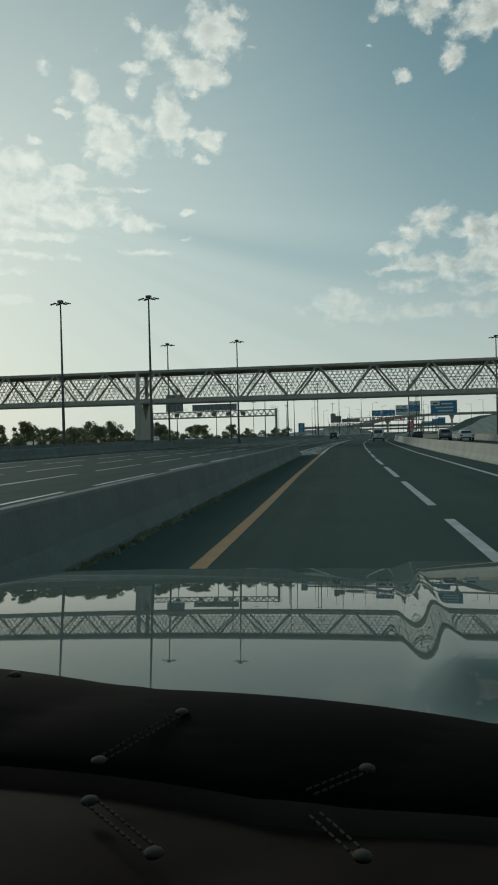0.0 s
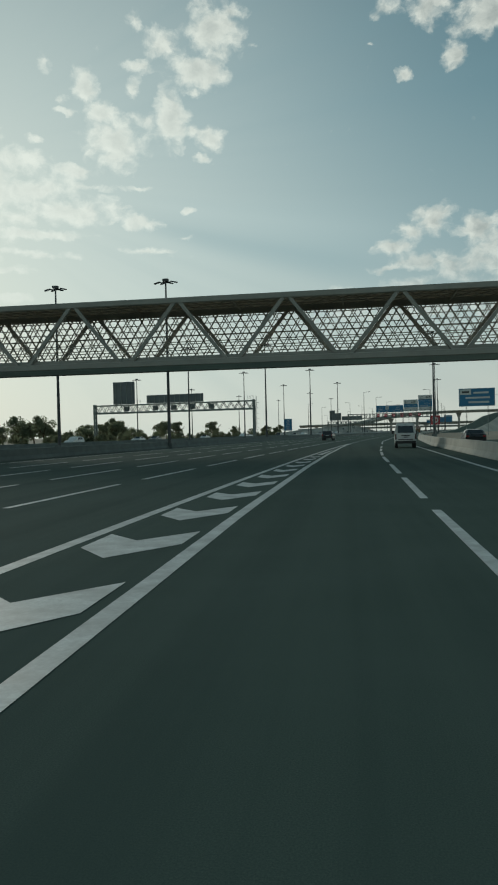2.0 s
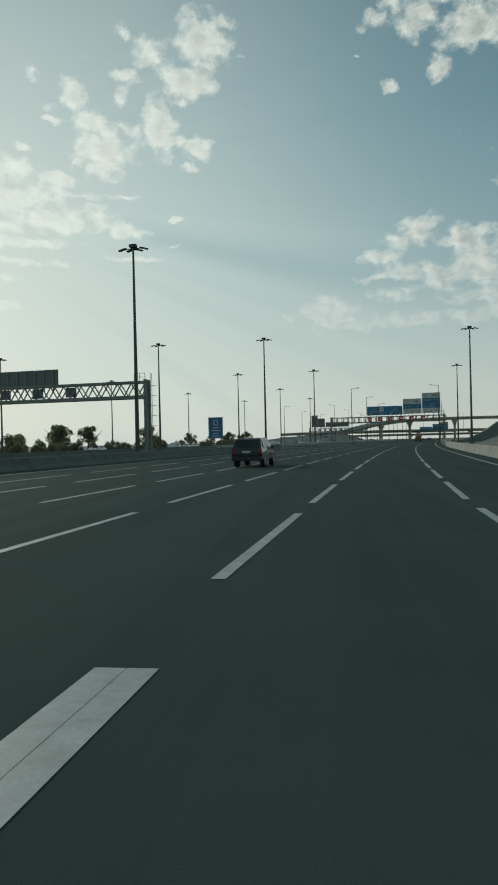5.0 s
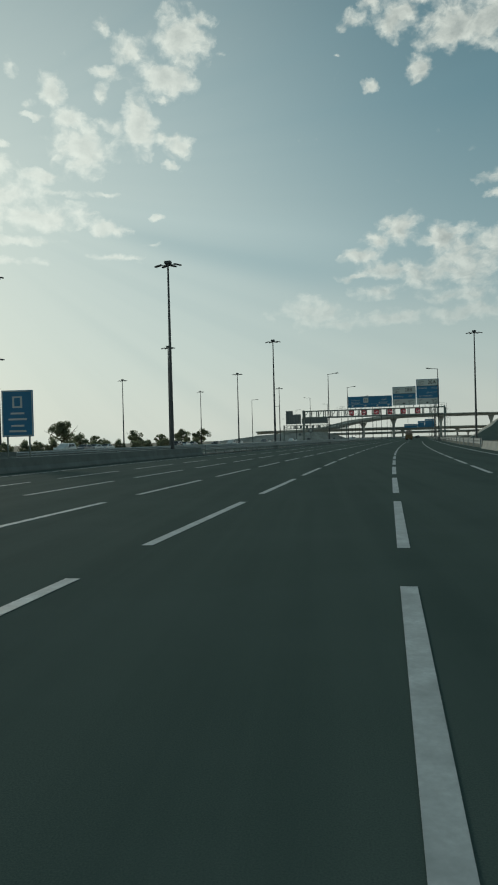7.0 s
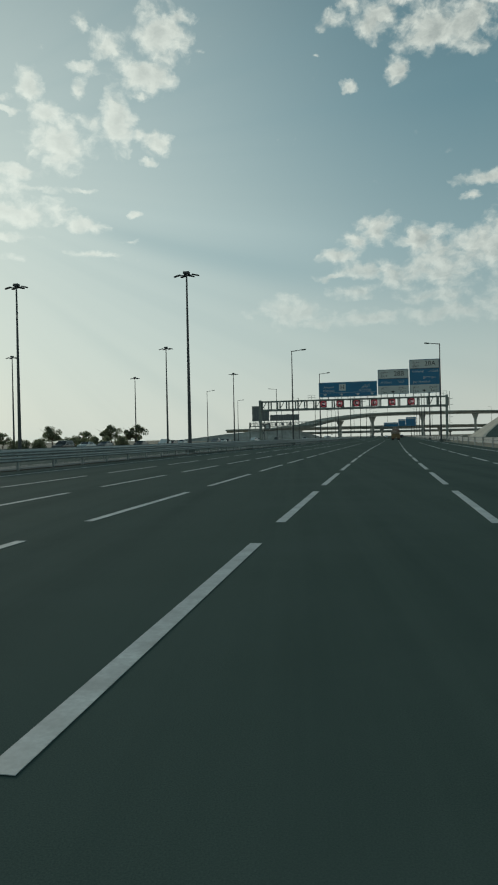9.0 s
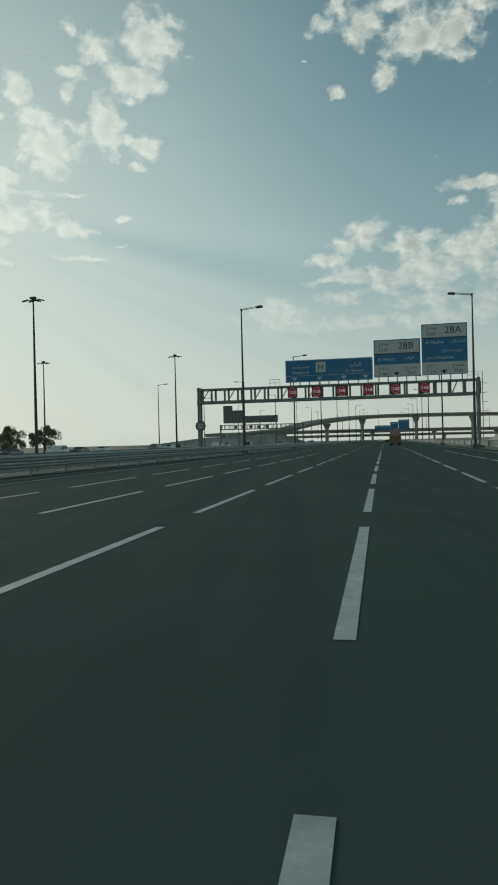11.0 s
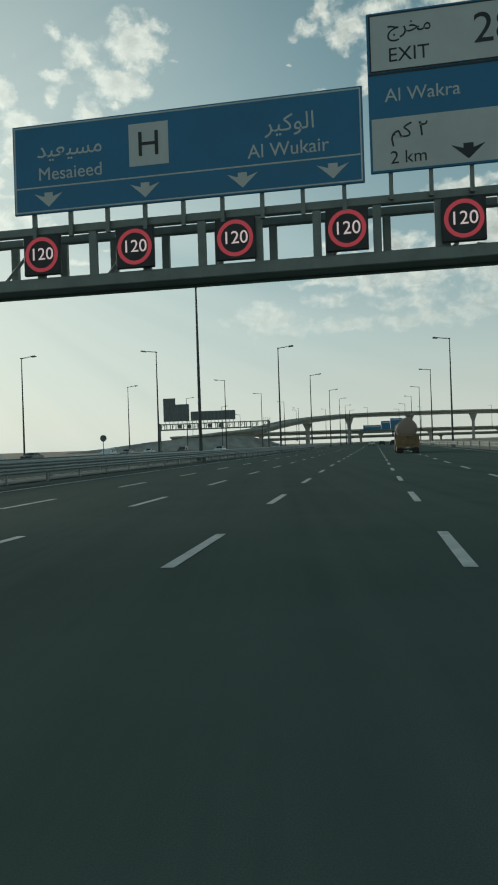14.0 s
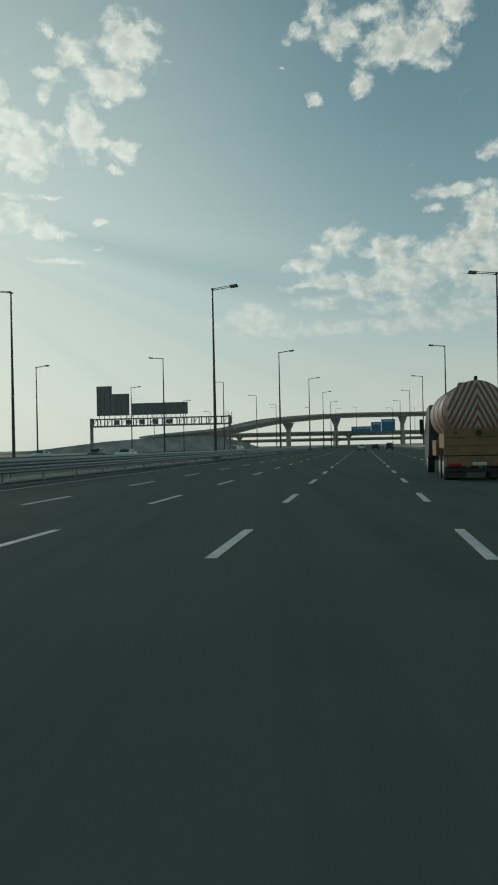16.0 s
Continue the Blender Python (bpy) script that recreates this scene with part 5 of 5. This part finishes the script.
def lorry(m):
    ob = thing("tank_lorry", "amber tank lorry with red and cream striped tank", "lorry", m)
    r, zc = 1.14, 2.78
    bm = bmesh.new()
    tube(bm, (0, 0.15, zc), (0, 6.9, zc), r, None, 40)
    part("tank_shell", bm, TANK_SIDE, ob, "ring-striped tank shell", True)
    bm = bmesh.new()
    rings_ = []
    for i in range(7):
        a = i / 6 * math.pi / 2
        rr, yy = r * math.sin(a) * 1.005, 0.15 - 0.28 * math.cos(a)
        rings_.append([bm.verts.new((rr * math.cos(2 * math.pi * j / 40), yy, rr * math.sin(2 * math.pi * j / 40))) for j in range(40)] if i else [bm.verts.new((0, yy, 0))])
    for j in range(40):
        bm.faces.new((rings_[0][0], rings_[1][j], rings_[1][(j + 1) % 40]))
    for a, b in zip(rings_[1:], rings_[2:]):
        for j in range(40):
            bm.faces.new((a[j], b[j], b[(j + 1) % 40], a[(j + 1) % 40]))
    e_ = part("tank_end", bm, TANK_END, ob, "domed tank end with chevron stripes", True)
    e_.matrix_basis = Matrix.Translation((0, 0, zc))
    for y_ in (1.6, 3.4, 5.2):
        bm = bmesh.new()
        tube(bm, (0, y_ - 0.04, zc), (0, y_ + 0.04, zc), r + 0.02, None, 40)
        part("hoop", bm, AMBER, ob)
    slab("manhole", ob, AMBER, (0, 3.2, zc + r + 0.06), (0.6, 0.6, 0.2), 0.04)
    slab("beacon", ob, BLACK_P, (0, 0.25, zc + r + 0.07), (0.13, 0.13, 0.2), 0.02)
    slab("rear_board", ob, AMBER, (0, -0.19, 1.50), (2.62, 0.10, 1.06), 0.02)
    for z in (1.72, 1.40, 1.02):
        slab("ledge", ob, AMBER, (0, -0.255, z), (2.62, 0.05, 0.07), 0.012)
    for x in (-0.85, 0.85):
        slab("hinge", ob, BLACK_P, (x, -0.25, 1.86), (0.16, 0.04, 0.05), 0.008)
    slab("rear_beam", ob, AMBER, (0, -0.2, 0.75), (2.55, 0.16, 0.40), 0.02)
    slab("under_run_bar", ob, BLACK_P, (0, -0.1, 0.42), (2.4, 0.12, 0.16), 0.02)
    for s_ in (-1, 1):
        slab("side_wing", ob, AMBER, (s_ * 1.13, 0.9, 1.55), (0.26, 2.2, 0.6), 0.03)
        slab("side_locker", ob, AMBER, (s_ * 1.05, 4.2, 1.25), (0.4, 1.6, 0.7), 0.03)
        slab("chassis_rail", ob, BLACK_P, (s_ * 0.42, 4.3, 0.95), (0.12, 8.8, 0.26), 0.01)
        slab("tail_lamp", ob, TAIL_R, (s_ * 0.92, -0.29, 0.62), (0.52, 0.04, 0.10))
        slab("mirror", ob, BLACK_P, (s_ * 1.38, 9.2, 2.35), (0.2, 0.14, 0.75), 0.03)
        slab("mudflap", ob, BLACK_P, (s_ * 0.86, -0.03, 0.36), (0.78, 0.03, 0.50), 0.0)
        for y_ in (0.85, 2.15):
            wheel(ob, s_ * 1.08, y_, 0.5, 0.32)
            wheel(ob, s_ * 0.74, y_, 0.5, 0.30)
        wheel(ob, s_ * 1.05, 8.2, 0.5, 0.32)
        slab("saddle", ob, AMBER, (s_ * 0.55, 3.4, 1.5), (0.5, 6.4, 0.55), 0.02)
        slab("cab_step", ob, BLACK_P, (s_ * 1.08, 8.95, 0.55), (0.3, 0.6, 0.4), 0.02)
    bm = bmesh.new()
    body_shell(bm, [(7.25, 0.85), (7.25, 3.2), (7.7, 3.4), (8.9, 3.32), (9.35, 2.8), (9.5, 1.7), (9.5, 0.6), (8.9, 0.6)], 1.22, 0.1, 2.0)
    part("cab", bm, GREEN_D, ob)
    sheet("windscreen", ob, GLASS_D, [(1.0, 9.46, 2.0), (-1.0, 9.46, 2.0), (-0.95, 9.37, 2.85), (0.95, 9.37, 2.85)])
    slab("number_plate", ob, SIGN_WHITE, (0, -0.29, 0.66), (0.52, 0.02, 0.12), 0.0)
    bm = bmesh.new()
    tube(bm, (0, -0.1, 1.88), (0, -0.40, 1.84), 0.10, None, 12)
    part("outlet_valve", bm, BLACK_P, ob)
    bm = bmesh.new()
    tube(bm, (0.35, -0.25, 0.16), (0.35, -0.25, 0.75), 0.02, None, 6)
    part("earth_chain", bm, BLACK_P, ob)
    return ob


lorry(pose(39.0, 453.0, 0, 0, 0, turn_of(455)))


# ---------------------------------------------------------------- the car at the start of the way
# white bonnet paint with its shade mixed into the colour as darker grey-green
HOOD = material("dimmed_bonnet_paint", (0.135, 0.172, 0.152), -0.07, vary=0.03, scale=0.8, coat=0.0, spec=0.08)
LEATHER = material("brown_leather", (0.019, 0.013, 0.010), 0.9, vary=0.15, scale=6, bump=0.06, fine=400, spec=0.06)
THREAD = material("cream_thread", (0.085, 0.08, 0.07), 0.9, vary=0.15, scale=60, spec=0.1)
FELT = material("black_dash_felt", (0.006, 0.0062, 0.006), 0.95, vary=0.12, scale=9, bump=0.05, fine=400, spec=0.04)


def start_car():
    ob = thing("car", "white car with ridged bonnet and quilted dashboard cover", "car", pose(0.05, 0, 0))
    # bonnet: gently crowned sheet with a raised ridge
    def top(x, y):
        u = y - 0.62
        z = 1.215 - 0.085 * u - 0.008 * u * u - 0.006 * ((x + 0.1) / 0.9) ** 2 - 0.10 * max(0.0, abs(x + 0.1) - 0.93) ** 1.5
        s0 = 0.005 + 0.045 * (y - 0.75)
        soft = lambda q: (lambda c: c * c * (3 - 2 * c))(min(1.0, max(0.0, q)))
        return z + 0.026 * soft((x - s0) / 0.085) * soft((0.70 - x) / 0.12) * soft((y - 0.70) / 0.22)
    bm = bmesh.new()
    nx, ny = 240, 90
    g_ = []
    for j in range(ny + 1):
        y = 0.62 + 1.76 * j / ny
        row = []
        for i in range(nx + 1):
            x = -1.1 + 2.0 * i / nx
            yy = y - 0.05 * ((x + 0.1) / 1.0) ** 2 * (j / ny)
            row.append(bm.verts.new((x, yy, top(x, y))))
        g_.append(row)
    for a, b in zip(g_, g_[1:]):
        for i in range(nx):
            bm.faces.new((a[i], a[i + 1], b[i + 1], b[i]))
    e_ = [v_ for v_ in g_[-1]]
    low = [bm.verts.new((v_.co.x, v_.co.y + 0.05, v_.co.z - 0.12)) for v_ in e_]
    for i in range(nx):
        bm.faces.new((e_[i], e_[i + 1], low[i + 1], low[i]))
    part("bonnet", bm, HOOD, ob, "glossy white bonnet with a raised ridge, dimmed in its colour", True)
    # wings, nose, flanks
    for s_ in (-1, 1):
        bm = bmesh.new()
        prism(bm, [(-0.07, 0.45), (0.07, 0.45), (0.07, 0.90), (0.03, 0.97), (-0.07, 0.97)], -2.4, 2.1)
        w_ = part("wing", bm, WHITE_P, ob)
        w_.matrix_basis = Matrix.Translation((s_ * 1.06 - 0.1, 0, 0))
        for y_ in (-1.55, 1.45):
            wheel(ob, s_ * 0.86, y_, 0.38, 0.24)
        slab("head_lamp", ob, CHROME, (s_ * 0.72, 2.30, 0.82), (0.34, 0.14, 0.2), 0.04)
    slab("nose", ob, WHITE_P, (-0.1, 2.24, 0.72), (1.95, 0.2, 0.5), 0.06)
    slab("grille", ob, BLACK_P, (0, 2.35, 0.80), (0.9, 0.05, 0.26), 0.02)
    slab("tail", ob, WHITE_P, (0, -2.35, 0.78), (1.8, 0.18, 0.62), 0.06)
    slab("floor", ob, BLACK_P, (0, -0.2, 0.46), (1.78, 4.2, 0.1), 0.02)
    slab("bulkhead", ob, BLACK_P, (0, 0.56, 0.80), (1.74, 0.06, 0.62), 0.01)
    # roof, pillars and side glass
    slab("roof", ob, WHITE_P, (0, -1.05, 1.87), (1.45, 2.5, 0.05), 0.02)
    slab("headlining", ob, FELT, (0, -1.05, 1.83), (1.40, 2.4, 0.03), 0.01)
    for s_ in (-1, 1):
        for a_, b_ in (((0.93, 0.62, 1.10), (0.70, 0.15, 1.85)), ((0.93, -0.75, 1.10), (0.70, -0.70, 1.85)), ((0.93, -2.30, 1.10), (0.70, -2.20, 1.85))):
            bm = bmesh.new()
            beam(bm, (s_ * a_[0], a_[1], a_[2]), (s_ * b_[0], b_[1], b_[2]), 0.07, 0.09)
            part("pillar", bm, WHITE_P, ob)
        for y0, y1, t0, t1 in ((0.52, -0.70, 0.10, -0.66), (-0.80, -2.24, -0.74, -2.15)):
            sheet("side_window", ob, GLASS_D, [(s_ * 0.93, y0, 1.10), (s_ * 0.93, y1, 1.10), (s_ * 0.71, t1, 1.83), (s_ * 0.71, t0, 1.83)])
        slab("seat", ob, FELT, (s_ * 0.42, -0.75, 0.85), (0.55, 0.55, 0.6), 0.08)
    sheet("rear_window", ob, GLASS_D, [(-0.85, -2.36, 1.12), (0.85, -2.36, 1.12), (0.68, -2.27, 1.83), (-0.68, -2.27, 1.83)])
    # padded dashboard cover in two rolls
    def pad(y0, y1, f, name, mat):
        bm = bmesh.new()
        nx, ny = 90, 40
        g_ = []
        for j in range(ny + 1):
            g_.append([])
            for i in range(nx + 1):
                x = -0.86 + 1.72 * i / nx
                v_ = j / ny
                y = y0(x) + (y1(x) - y0(x)) * v_
                g_[-1].append(bm.verts.new((x, y, f(x, y, v_))))
        for a, b in zip(g_, g_[1:]):
            for i in range(nx):
                bm.faces.new((a[i], a[i + 1], b[i + 1], b[i]))
        return part(name, bm, mat, ob, "quilted dark brown leather padding", True)
    q = lambda x, y: 0.006 * (abs(math.sin(9.5 * (x + 0.9 * y) + 0.4)) * abs(math.sin(9.5 * (x - 0.9 * y) + 1.1))) ** 0.5
    far = lambda x: 0.586 - 0.19 * x
    mid = lambda x: 0.434 - 0.11 * x
    pad(mid, far, lambda x, y, v_: 1.262 + 0.018 * math.sin(math.pi * min(1, v_ * 1.02)) ** 0.6 + q(x, y), "dash_pad", FELT)
    pad(lambda x: 0.10, lambda x: mid(x) - 0.002, lambda x, y, v_: 1.245 + 0.030 * math.sin(math.pi * (0.25 + 0.75 * v_)) ** 0.7 + 1.6 * q(x, y), "dash_roll", LEATHER)
    slab("dash_core", ob, BLACK_P, (0, 0.33, 1.14), (1.72, 0.44, 0.2), 0.02)
    # stitches and buttons
    def seam(a, b, ends):
        a, b = Vector(a), Vector(b)
        ends = (a, b)[:ends]
        d = (b - a)
        n = Vector((-d.y, d.x, 0)).normalized() * 0.0035
        k = int(d.length / 0.006)
        bm = bmesh.new()
        for o in (-1, 1):
            for i in range(k):
                p = a + d * ((i + 0.15) / k) + n * o
                r_ = a + d * ((i + 0.8) / k) + n * o
                tube(bm, p, r_, 0.0009, None, 5)
        part("stitching", bm, THREAD, ob, "double row of cream stitches")
        for p in ends:
            bm = bmesh.new()
            bmesh.ops.create_uvsphere(bm, u_segments=12, v_segments=8, radius=0.0055)
            bmesh.ops.transform(bm, matrix=Matrix.Translation(p) @ Matrix.Diagonal((1, 1, 0.45, 1)), verts=bm.verts)
            part("button", bm, THREAD, ob, "", True)
    for a, b, ends in STITCH:
        seam(a, b, ends)
    return ob


STITCH = [
    ((-0.184, 0.532, 1.283), (-0.221, 0.447, 1.283), 2),
    ((-0.042, 0.452, 1.283), (-0.078, 0.418, 1.283), 1),
    ((-0.211, 0.404, 1.279), (-0.157, 0.356, 1.279), 2),
    ((-0.047, 0.364, 1.279), (-0.074, 0.403, 1.279), 1),
    ((-0.361, 0.606, 1.283), (-0.371, 0.570, 1.283), 1),
]
start_car()
